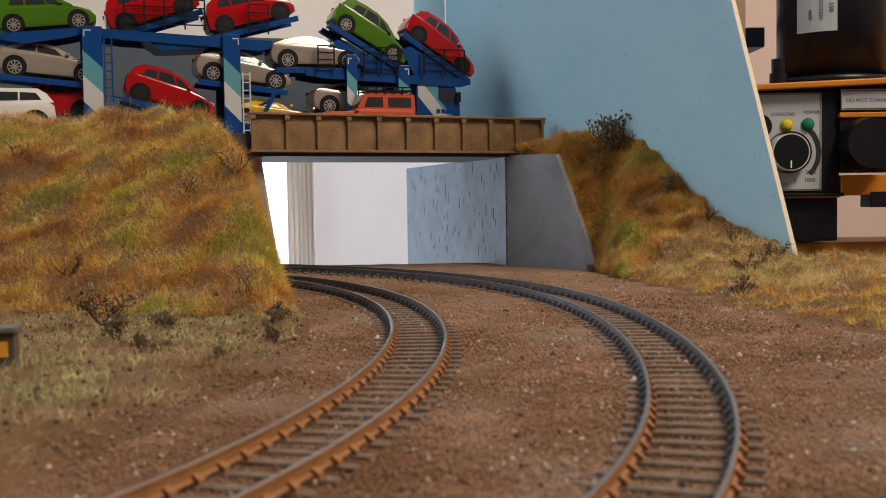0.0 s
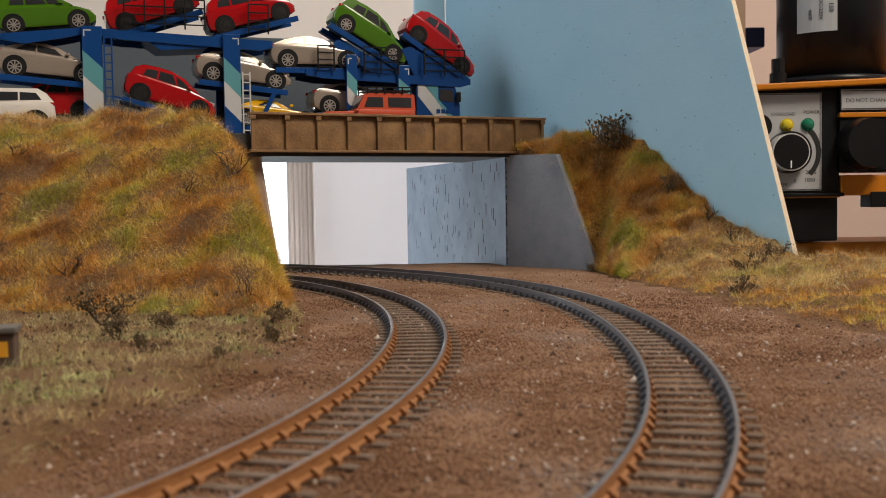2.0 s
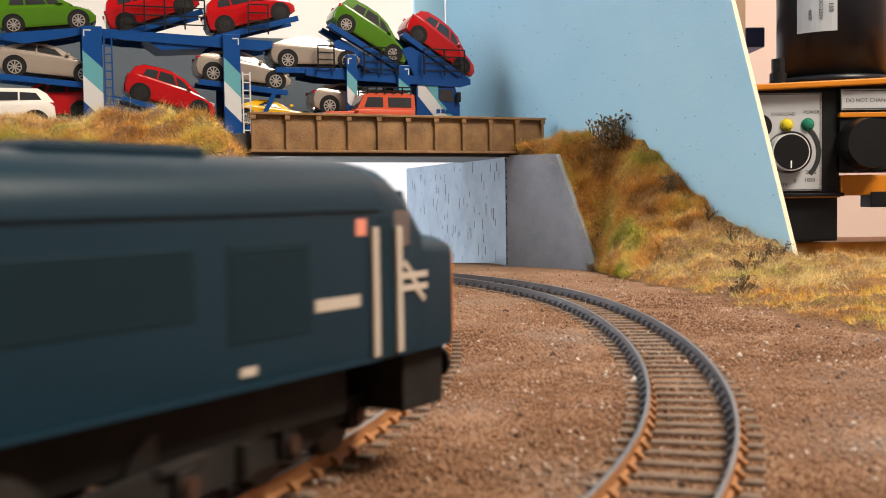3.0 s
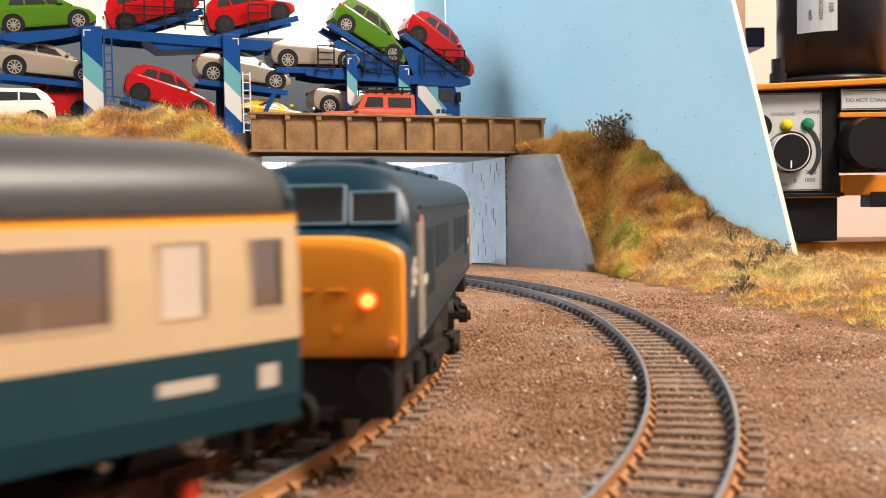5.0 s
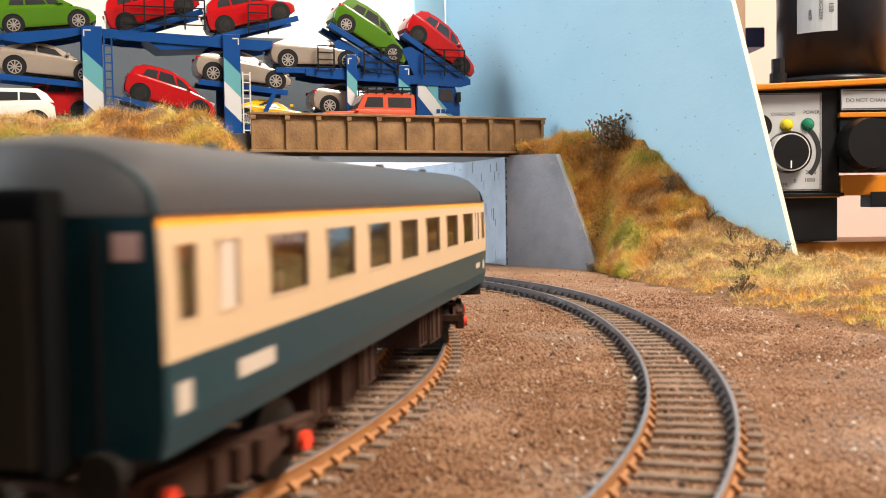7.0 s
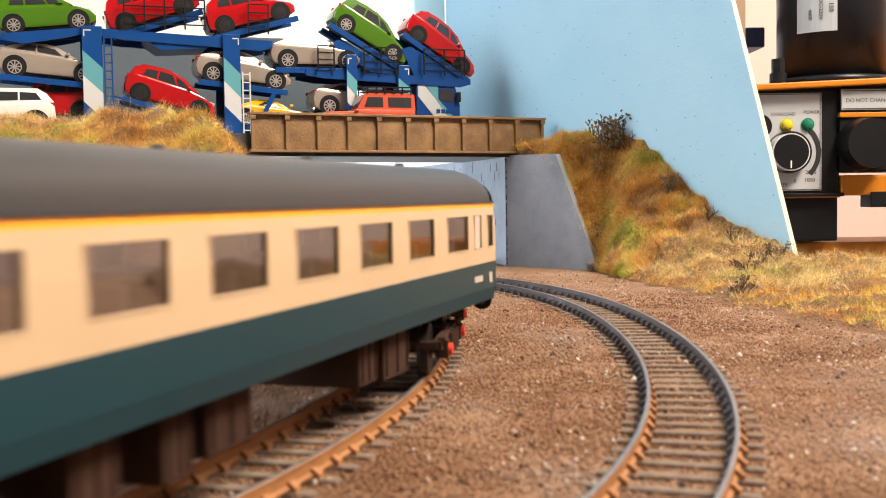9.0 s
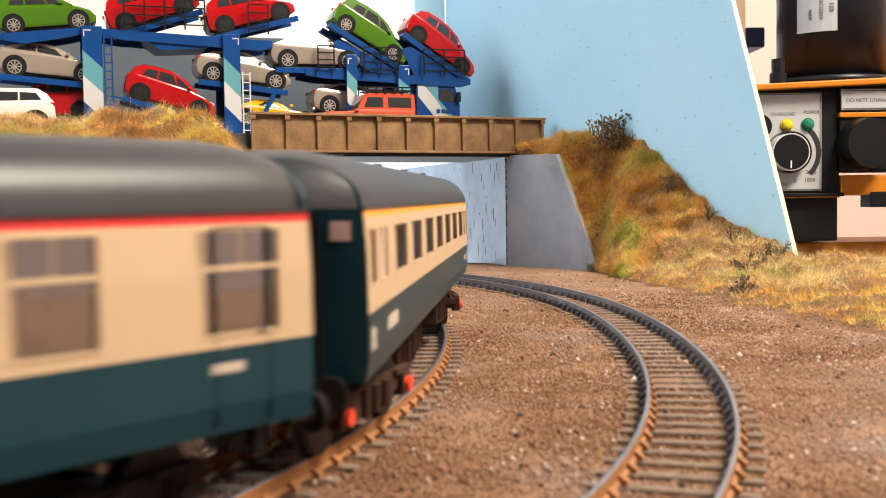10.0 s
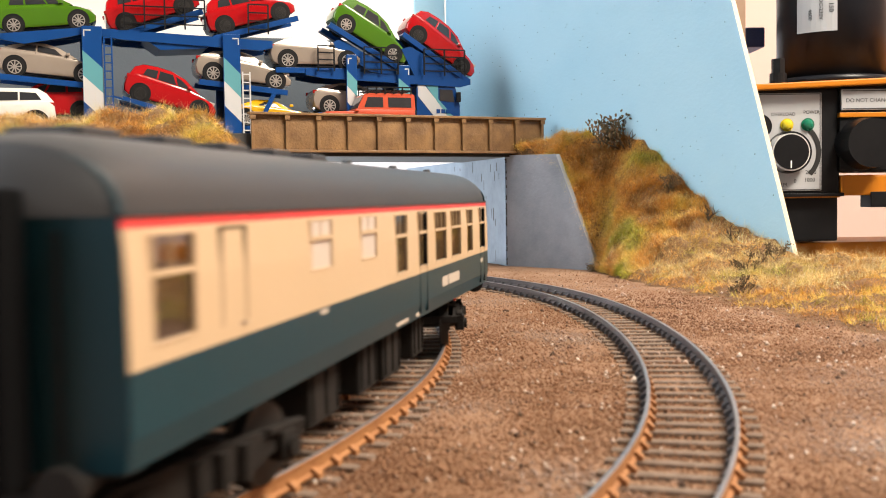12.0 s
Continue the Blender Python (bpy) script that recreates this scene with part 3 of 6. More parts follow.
def ramp(root, mx, mz, ang, length=58, y0=1.0, y1=33.0, name="ramp"):
    """A deck plate with two upturned rails under a car."""
    for y in ((y0, y0 + 9), (y1 - 9, y1)):
        bm = bmesh.new()
        box(bm, -length / 2, length / 2, *y, -1.6, -0.1, 0.2)
        box(bm, -length / 2, length / 2, y[0] - 0.1, y[0] + 0.7, -2.6, 1.0, 0.1)
        bmesh.ops.transform(bm, matrix=pose(mx, 0, mz, 0, -ang), verts=bm.verts)
        part(name, bm, TRUCK_BLUE, root, "sloping blue car ramp")


def deck_beam(root, a0, z0, a1, z1, h=6.0):
    for y in (0.0, 31.5):
        bm = bmesh.new()
        prism(bm, [(a0, z0), (a1, z1), (a1, z1 - h), (a1 - 8, z1 - h - 2), (a0 + 12, z0 - h - 2), (a0, z0 - h)], y, y + 2.2)
        part("deck_beam", bm, TRUCK_BLUE, root, "blue upper deck side beam")


def column(root, a, w, z0, z1, stripes=True, flip=False):
    for y in (-2.4, 33.4):
        bm = bmesh.new()
        box(bm, a, a + w, y, y + 2.6, z0, z1, 0.3)
        post = part("column", bm, TRUCK_BLUE, root, "blue column with teal and white slanting stripes")
        if y > 0:
            continue
        h = z1 - z0
        if stripes:
            for m, lo, hi, name in ((TEAL, 0.36, 0.60, "teal_stripe"), (STRIPE_WHITE, 0.11, 0.36, "white_stripe")):
                bm = bmesh.new()
                s = 0.17 * h
                prism(bm, [(a + 0.1, z0 + h * lo + s), (a + w - 0.1, z0 + h * lo), (a + w - 0.1, z0 + h * hi), (a + 0.1, z0 + h * hi + s)], y - 0.12, y + 0.3)
                part(name, bm, m, post)
        bm = bmesh.new()
        x0 = a + (w * 0.55 if flip else 0.8)
        box(bm, x0, x0 + w * 0.38, y - 0.15, y + 0.2, z1 - 3.0, z1 - 2.2)
        xv = x0 + w * 0.38 - 0.8 if flip else x0
        box(bm, xv, xv + 0.8, y - 0.15, y + 0.2, z1 - 6.5, z1 - 2.2)
        part("corner_mark", bm, STRIPE_WHITE, post, "white corner mark")


def fence(root, a0, a1, z0, z1, y=-2.0):
    bm = bmesh.new()
    n = max(2, int((a1 - a0) / 11) + 1)
    for x in np.linspace(a0, a1, n):
        box(bm, x - 0.45, x + 0.45, y - 0.5, y + 0.5, z0, z1)
    part("fence_post", bm, BLACK, root, "black fence uprights")
    for z in np.linspace(z0 + 3, z1, 4):
        bm = bmesh.new()
        box(bm, a0, a1, y - 0.35, y + 0.35, z - 0.4, z + 0.4)
        part("fence_rail", bm, BLACK, root, "black fence rail")


def ladder(root, a0, a1, z0, z1, m, y=-3.0):
    bm = bmesh.new()
    for x in (a0, a1):
        box(bm, x - 0.45, x + 0.45, y - 0.4, y + 0.4, z0, z1)
    for z in np.arange(z0 + 2, z1, 5.2):
        box(bm, a0, a1, y - 0.3, y + 0.3, z - 0.4, z + 0.4)
    part("ladder", bm, m, root, "small ladder")


def lorry_wheels(root, xs):
    for x in xs:
        for y in (3.0, 31.0):
            bm = bmesh.new()
            cyl(bm, 6.4, 5, mpose(x, y, ROAD_Z + 6.4, 90), seg=26)
            tyre = part("tyre", bm, TYRE, root)
            bm = bmesh.new()
            cyl(bm, 3.9, 0.8, mpose(x, y + (-2.7 if y < 10 else 2.7), ROAD_Z + 6.4, 90), 3.2, seg=20)
            part("rim", bm, RIM, tyre)


def transporter():
    trailer = tagged(empty("transporter_trailer", TRUCK), "blue two-deck car transporter trailer on the road", "trailer")
    truck = tagged(empty("transporter_truck", TRUCK), "blue car transporter lorry with teal and white stripes", "lorry")
    # trailer
    column(trailer, 18.5, 12.0, 88, 153)
    column(trailer, 105.3, 11.0, 87, 151, flip=True)
    ladder(trailer, 31.5, 36.0, 92, 147, TRUCK_BLUE)
    ladder(trailer, 117.3, 122.0, 87, 127, STRIPE_WHITE)
    deck_beam(trailer, -27, 146.5, 18.6, 151.5, 3.5)
    deck_beam(trailer, 30.4, 152.0, 138, 148.0, 4.5)
    bm = bmesh.new()
    prism(bm, [(56, 147), (100, 146.5), (95, 142), (66, 140)], 1, 33)
    part("cross_member", bm, TRUCK_BLUE, trailer)
    bm = bmesh.new()
    box(bm, -32, 128, 3, 31, ROAD_Z + 6, ROAD_Z + 11, 0.6)
    part("chassis", bm, TRUCK_BLUE, trailer)
    bm = bmesh.new()
    prism(bm, [(34, 110), (36, 110.5), (88, 97), (86, 94)], -1.0, 1.4)
    part("side_rail", bm, TRUCK_BLUE, trailer)
    bm = bmesh.new()
    prism(bm, [(34, 96), (104, 94.5), (104, 91), (34, 91)], -1.0, 1.4)
    part("side_rail", bm, TRUCK_BLUE, trailer)
    bm = bmesh.new()
    prism(bm, [(128, 96), (131, 96), (140, 114), (137, 114)], -1.0, 1.4)
    part("strut", bm, TRUCK_BLUE, trailer)
    lorry_wheels(trailer, (42, 58, 73))
    fence(trailer, 44, 94, 153, 172)
    fence(trailer, 122, 135, 152, 171)
    # lorry
    column(truck, 187.5, 7.2, 96, 140.5)
    column(truck, 224.0, 8.4, 96, 134.5, flip=True)
    deck_beam(truck, 160, 130.5, 278, 126.5, 4.0)
    bm = bmesh.new()
    prism(bm, [(178, 148), (183, 151), (224, 132), (224, 128), (205, 130)], 2, 32)
    part("ramp_box", bm, TRUCK_BLUE, truck, "raised blue wedge ramp")
    bm = bmesh.new()
    prism(bm, [(228, 146), (234, 148), (276, 128), (272, 124), (238, 126)], 2, 32)
    part("ramp_box", bm, TRUCK_BLUE, truck, "raised blue wedge ramp")
    fence(truck, 168, 179, 129, 146)
    fence(truck, 200, 224, 128, 146)
    fence(truck, 243, 273, 128, 146)
    bm = bmesh.new()
    box(bm, 140, 250, 4, 30, ROAD_Z + 6, ROAD_Z + 11, 0.6)
    part("chassis", bm, TRUCK_BLUE, truck)
    lorry_wheels(truck, (158, 200, 256))
    bm = bmesh.new()
    prism(bm, [(238, 88), (268, 88), (270, 92), (270, 108), (266.5, 121), (240, 122), (238, 120)], 1.0, 33)
    cab = part("cab", bm, TRUCK_BLUE, truck, "blue lorry cab")
    for m, o, name in ((STRIPE_WHITE, [(239, 121), (244, 121.5), (262, 100), (254, 96), (239, 114)], "white_stripe"), (TEAL, [(245, 121.5), (254, 122), (254, 112), (267, 98), (262, 98)], "teal_panel")):
        bm = bmesh.new()
        prism(bm, o, 0.75, 1.1)
        part(name, bm, m, cab)
    bm = bmesh.new()
    prism(bm, [(255, 111), (266, 110), (264.5, 118.5), (255, 119)], 0.7, 1.1)
    part("side_window", bm, CAR_GLASS, cab)
    bm = bmesh.new()
    prism(bm, [(270.2, 107), (267, 120), (267.8, 120), (271, 107)], 3, 31)
    part("windscreen", bm, CAR_GLASS, cab)
    for i, (x0, x1) in enumerate(((252.5, 255.3), (256, 258.8), (259.5, 263.5))):
        bm = bmesh.new()
        box(bm, x0, x1, 0.55, 0.8, 102.2, 105.0, 0.1)
        part("logo_block", bm, TRUCK_BLUE, cab, "plain dark blue logo block")
    bm = bmesh.new()
    box(bm, 267, 270, -2.0, 0.6, 110, 117, 0.5)
    part("mirror", bm, BLACK, cab)
    return trailer, truck


TRAILER, LORRY = transporter()
proto = {}


def add_car(kind, m, rim, label, a0, z0, a1, z1, y=17.0, facing=1, deck=None):
    key = (kind, m.name, rim.name)
    if key not in proto:
        ob = car(kind, m, rim, label)
        proto[key] = ob
    else:
        ob = copy_thing(proto[key], Matrix())
        tagged(ob, label)
    out = place_car(ob, a0, z0, a1, z1, KINDS[kind]["r"], y, facing)
    if deck:
        ramp(deck, *out)
    return ob


add_car("hatch", CAR_GREEN, RIM, "glossy green hatchback on the trailer's upper deck", -22.6, 152.2, 19.0, 157.0, 14, 1, TRAILER)
add_car("hatch", CAR_RED, RIM_DARK, "glossy red hatchback tilted nose up on the upper deck", 46, 156.6, 81.5, 168.4, 15, 1, TRAILER)
add_car("hatch", CAR_RED, RIM_DARK, "glossy red hatchback tilted nose up on the upper deck", 107.6, 157.3, 144.6, 167.5, 15, 1, TRAILER)
add_car("coupe", CAR_SILVER, RIM, "silver coupe with alloy wheels on the middle deck", -21, 127, 20, 123.4, 14, 1, TRAILER)
add_car("coupe", CAR_SILVER, RIM, "silver coupe with alloy wheels on the middle deck", 98.8, 126.3, 140.2, 122.0, 14, 1, TRAILER)
add_car("coupe", CAR_SILVER, RIM, "silver coupe with alloy wheels on the lorry's deck", 148.4, 136.2, 189.4, 136.6, 14, 1, LORRY)
add_car("hatch", CAR_RED, RIM_DARK, "glossy red hatchback rolling nose down on the lower ramp", 52.4, 112.3, 90.0, 102.0, 14, 1, TRAILER)
add_car("hatch", CAR_GREEN, RIM, "glossy green hatchback steeply tilted over the lorry", 189.0, 161.3, 222.0, 142.4, 14, 1, LORRY)
add_car("hatch", CAR_RED, RIM_DARK, "glossy red hatchback steeply tilted over the lorry cab", 240.8, 156.2, 272.6, 135.4, 15, 1, LORRY)
add_car("suv", CAR_WHITE, RIM, "white estate car with a black roof", -50, 97.6, -9, 97.6, -14, -1).matrix_world = TRUCK @ pose(-0.030, -0.017, ROAD_Z * MM, 0, 0, 180)
add_car("hatch", CAR_RED, RIM_DARK, "glossy red hatchback on the trailer's lower deck", -21, 100.6, 17, 100.6, 17, -1, TRAILER)
add_car("sports", CAR_YELLOW, RIM, "low yellow sports car on the lower deck", 120, 97, 160, 95.5, 15, 1, TRAILER)
add_car("coupe", CAR_SILVER, RIM, "silver coupe behind the off-road car", 177, 106.5, 218, 104.5, 17, 1, LORRY)
add_car("offroad", CAR_ORANGE, RIM_DARK, "red-orange off-road car with a roof rack on the bridge", 180, 90, 220, 90, -16, -1).matrix_world = TRUCK @ pose(0.1965, -0.0165, ROAD_Z * MM, 0, 0, 180)


# ---------------------------------------------------------------- train
def window_glass(name, tint, gloss):
    m = bpy.data.materials.new(name)
    m.use_nodes = True
    nt = m.node_tree
    nt.nodes.remove(nt.nodes["Principled BSDF"])
    clear = nt.nodes.new("ShaderNodeBsdfTransparent")
    clear.inputs[0].default_value = (*tint, 1)
    shine = nt.nodes.new("ShaderNodeBsdfGlossy")
    shine.inputs["Roughness"].default_value = 0.06
    mix = nt.nodes.new("ShaderNodeMixShader")
    mix.inputs[0].default_value = gloss
    nt.links.new(clear.outputs[0], mix.inputs[1])
    nt.links.new(shine.outputs[0], mix.inputs[2])
    nt.links.new(mix.outputs[0], nt.nodes["Material Output"].inputs[0])
    return m


COACH_TEAL = mat("dark_teal_coach_paint", (0.004, 0.029, 0.040), 0.36, 0, (0.005, 0.034, 0.047), 30, 0.08, 900, spec=0.3)
COACH_CREAM = mat("cream_coach_paint", (0.48, 0.345, 0.215), 0.42, 0, (0.45, 0.32, 0.195), 25, 0.08, 900)
STRIPE_YELLOW = mat("yellow_stripe_paint", (0.80, 0.34, 0.02), 0.4, 0, (0.75, 0.31, 0.02), 40)
STRIPE_RED = mat("red_stripe_paint", (0.62, 0.03, 0.03), 0.4, 0, (0.56, 0.03, 0.03), 40)
ROOF_GREY = mat("dark_grey_coach_roof_paint", (0.026, 0.027, 0.030), 0.42, 0, (0.032, 0.032, 0.034), 35, 0.1, 900, spec=0.35)
COACH_GLASS = window_glass("coach_window_glass", (0.72, 0.70, 0.72), 0.28)
FROSTED = mat("frosted_window", (0.50, 0.42, 0.36), 0.3)
SEAT = mat("purple_grey_seat", (0.16, 0.115, 0.12), 0.8, 0, (0.2, 0.15, 0.15), 90)
LINING = mat("pale_interior_lining", (0.42, 0.33, 0.28), 0.7)
BOGIE_BROWN = mat("dirty_brown_underframe", (0.032, 0.015, 0.010), 0.8, 0, (0.05, 0.025, 0.017), 120, 0.3, 1200, spec=0.12)
BOGIE_BLACK = mat("sooty_black_underframe", (0.008, 0.007, 0.0065), 0.75, 0, (0.018, 0.015, 0.013), 120, 0.3, 1200, spec=0.15)
AXLE_RED = mat("red_axlebox_paint", (0.75, 0.05, 0.02), 0.45)
AXLE_ORANGE = mat("orange_axlebox_paint", (0.70, 0.22, 0.05), 0.45)
LETTERING = mat("off_white_lettering", (0.42, 0.36, 0.30), 0.5)
RAIL_BLUE = mat("rail_blue_paint", (0.0025, 0.0175, 0.031), 0.36, 0, (0.0032, 0.021, 0.036), 30, 0.08, 900, spec=0.2)
GRILLE = mat("dark_blue_grille", (0.004, 0.016, 0.025), 0.6, 0, (0.005, 0.02, 0.03), 200, spec=0.15)
WARN_YELLOW = mat("warning_yellow_paint", (0.70, 0.235, 0.010), 0.4, 0, (0.66, 0.215, 0.010), 30, 0.08, 900)
CAB_GLASS = window_glass("cab_window_glass", (0.25, 0.25, 0.27), 0.34)
SALMON = mat("salmon_flash", (0.62, 0.22, 0.15), 0.5)
WHEEL = mat("worn_wheel_steel", (0.035, 0.03, 0.028), 0.5, 0.5, (0.02, 0.018, 0.016), 150)
TAIL_LAMP = glow("lit_tail_lamp", (1.0, 0.10, 0.02), 7.0)
BLACK_CLOTH = mat("black_gangway_bellows", (0.003, 0.003, 0.0034), 0.95, spec=0.08)

BODY = [(14.5, 16.3), (18.0, 16.9), (25.1, 17.0), (34.0, 16.9), (40.1, 16.5), (41.4, 16.4)]
ARC = [(16.4 * math.cos(a) ** 0.75, 41.4 + 9.6 * math.sin(a) ** 0.9) for a in [i * math.pi / 16 for i in range(9)]]
ARC[-1] = (0.0, 51.0)


def side_y(z):
    return float(np.interp(z, [p[0] for p in BODY], [p[1] for p in BODY]))


def side_panel(bm, x0, x1, z0, z1, holes, side):
    xs = sorted({x0, x1, *[h[0] for h in holes], *[h[1] for h in holes]})
    zs = sorted({z0, z1, *[p[0] for p in BODY if z0 < p[0] < z1], *[h[2] for h in holes], *[h[3] for h in holes]})
    vs = {}

    def v(i, j):
        if (i, j) not in vs:
            vs[i, j] = bm.verts.new((xs[i], side * side_y(zs[j]), zs[j]))
        return vs[i, j]

    for i in range(len(xs) - 1):
        for j in range(len(zs) - 1):
            cx, cz = (xs[i] + xs[i + 1]) / 2, (zs[j] + zs[j + 1]) / 2
            if any(h[0] < cx < h[1] and h[2] < cz < h[3] for h in holes):
                continue
            q = (v(i, j), v(i + 1, j), v(i + 1, j + 1), v(i, j + 1))
            bm.faces.new(q if side < 0 else q[::-1])
    # window reveals
    for h in holes:
        for a, b in (((h[0], h[2]), (h[1], h[2])), ((h[1], h[2]), (h[1], h[3])), ((h[1], h[3]), (h[0], h[3])), ((h[0], h[3]), (h[0], h[2]))):
            pts = [(p[0], side * (side_y(p[1]) - d), p[1]) for p, d in ((a, 0), (b, 0), (b, 0.7), (a, 0.7))]
            bm.faces.new([bm.verts.new(p) for p in pts])
    bmesh.ops.remove_doubles(bm, verts=bm.verts, dist=0.01)


def frame_ring(bm, h, side, w, d):
    """A raised ring round a window opening."""
    for x0, x1, z0, z1 in ((h[0] - w, h[1] + w, h[3], h[3] + w), (h[0] - w, h[1] + w, h[2] - w, h[2]), (h[0] - w, h[0], h[2], h[3]), (h[1], h[1] + w, h[2], h[3])):
        y = side * side_y((z0 + z1) / 2)
        box(bm, x0, x1, min(y - side * 0.3, y + side * d), max(y - side * 0.3, y + side * d), z0, z1)


def wheelset(root, x, radius):
    bm = bmesh.new()
    for s in (-1, 1):
        cyl(bm, radius, 2.0, mpose(0, s * 8.6, 0, 90), seg=24)
        cyl(bm, radius + 0.7, 0.6, mpose(0, s * 7.4, 0, 90), seg=24)
        cyl(bm, radius * 0.35, 2.8, mpose(0, s * 8.6, 0, 90), seg=12)
    cyl(bm, 1.1, 24, mpose(0, 0, 0, 90), seg=10)
    ob = part("wheelset", bm, WHEEL, root)
    ob.location = (x * MM, 0, (radius) * MM)
    return ob


def bogie(root, x, axles, radius, length, frame_mat, cap_mat, name="bogie"):
    bm = bmesh.new()
    box(bm, -4, 4, -12, 12, 5, 10, 0.4)
    ob = part(name, bm, frame_mat, root)
    ob.location = (x * MM, 0, 0)
    for e in (-1, 1):
        bm = bmesh.new()
        box(bm, e * length / 2 - 0.8, e * length / 2 + 0.8, -12, 12, 7, 9, 0.2)
        part("headstock", bm, frame_mat, ob)
    for s in (-1, 1):
        bm = bmesh.new()
        prism(bm, [(-length / 2, 9), (-length / 2, 7), (-length * 0.3, 6), (-length * 0.18, 4.2), (length * 0.18, 4.2), (length * 0.3, 6), (length / 2, 7), (length / 2, 9),
                   (length * 0.2, 9.6), (-length * 0.2, 9.6)], *sorted((s * 11.0, s * 13.0)))
        part("side_frame", bm, frame_mat, ob)
        for k in (-0.12, 0.0, 0.12):
            bm = bmesh.new()
            cyl(bm, 1.1, 5.0, mpose(length * k, s * 13.4, 6.6), seg=10)
            part("spring", bm, frame_mat, ob)
        for a in axles:
            bm = bmesh.new()
            box(bm, a - 2.2, a + 2.2, *sorted((s * 11.5, s * 14.2)), radius - 2.0, radius + 2.4, 0.4)
            part("axlebox", bm, frame_mat, ob)
            bm = bmesh.new()
            box(bm, a - 5.0, a + 5.0, *sorted((s * 12.0, s * 13.8)), radius + 2.3, radius + 3.4, 0.3)
            part("leaf_spring", bm, frame_mat, ob)
            bm = bmesh.new()
            cyl(bm, 1.5, 1.0, mpose(a, s * 14.6, radius, 90), seg=14)
            part("axlebox_cover", bm, cap_mat, ob, "painted round axlebox cover")
    ws = [wheelset(ob, a, radius) for a in axles]
    return ob, ws, radius


def underframe_boxes(root, rows, m):
    for x0, x1, z0 in rows:
        bm = bmesh.new()
        box(bm, x0, x1, -13.5, 13.5, z0, 14.6, 0.5)
        ob = part("equipment_box", bm, m, root)
        for s in (-1, 1):
            for x in (x0 + 1.2, (x0 + x1) / 2, x1 - 1.7):
                bm = bmesh.new()
                box(bm, x, x + 0.5, *sorted((s * 13.3, s * 13.9)), z0 + 1, 13.6)
                part("box_rib", bm, m, ob)


def buffers(root, x, m):
    for s in (-1, 1):
        bm = bmesh.new()
        d = 1 if x > 0 else -1
        cyl(bm, 1.3, 5, mpose(x + d * 2, s * 11.5, 13.5, 0, 90), seg=12)
        cyl(bm, 2.9, 0.8, mpose(x + d * 4.8, s * 11.5, 13.5, 0, 90), seg=18)
        part("buffer", bm, m, root, "dark round buffer")


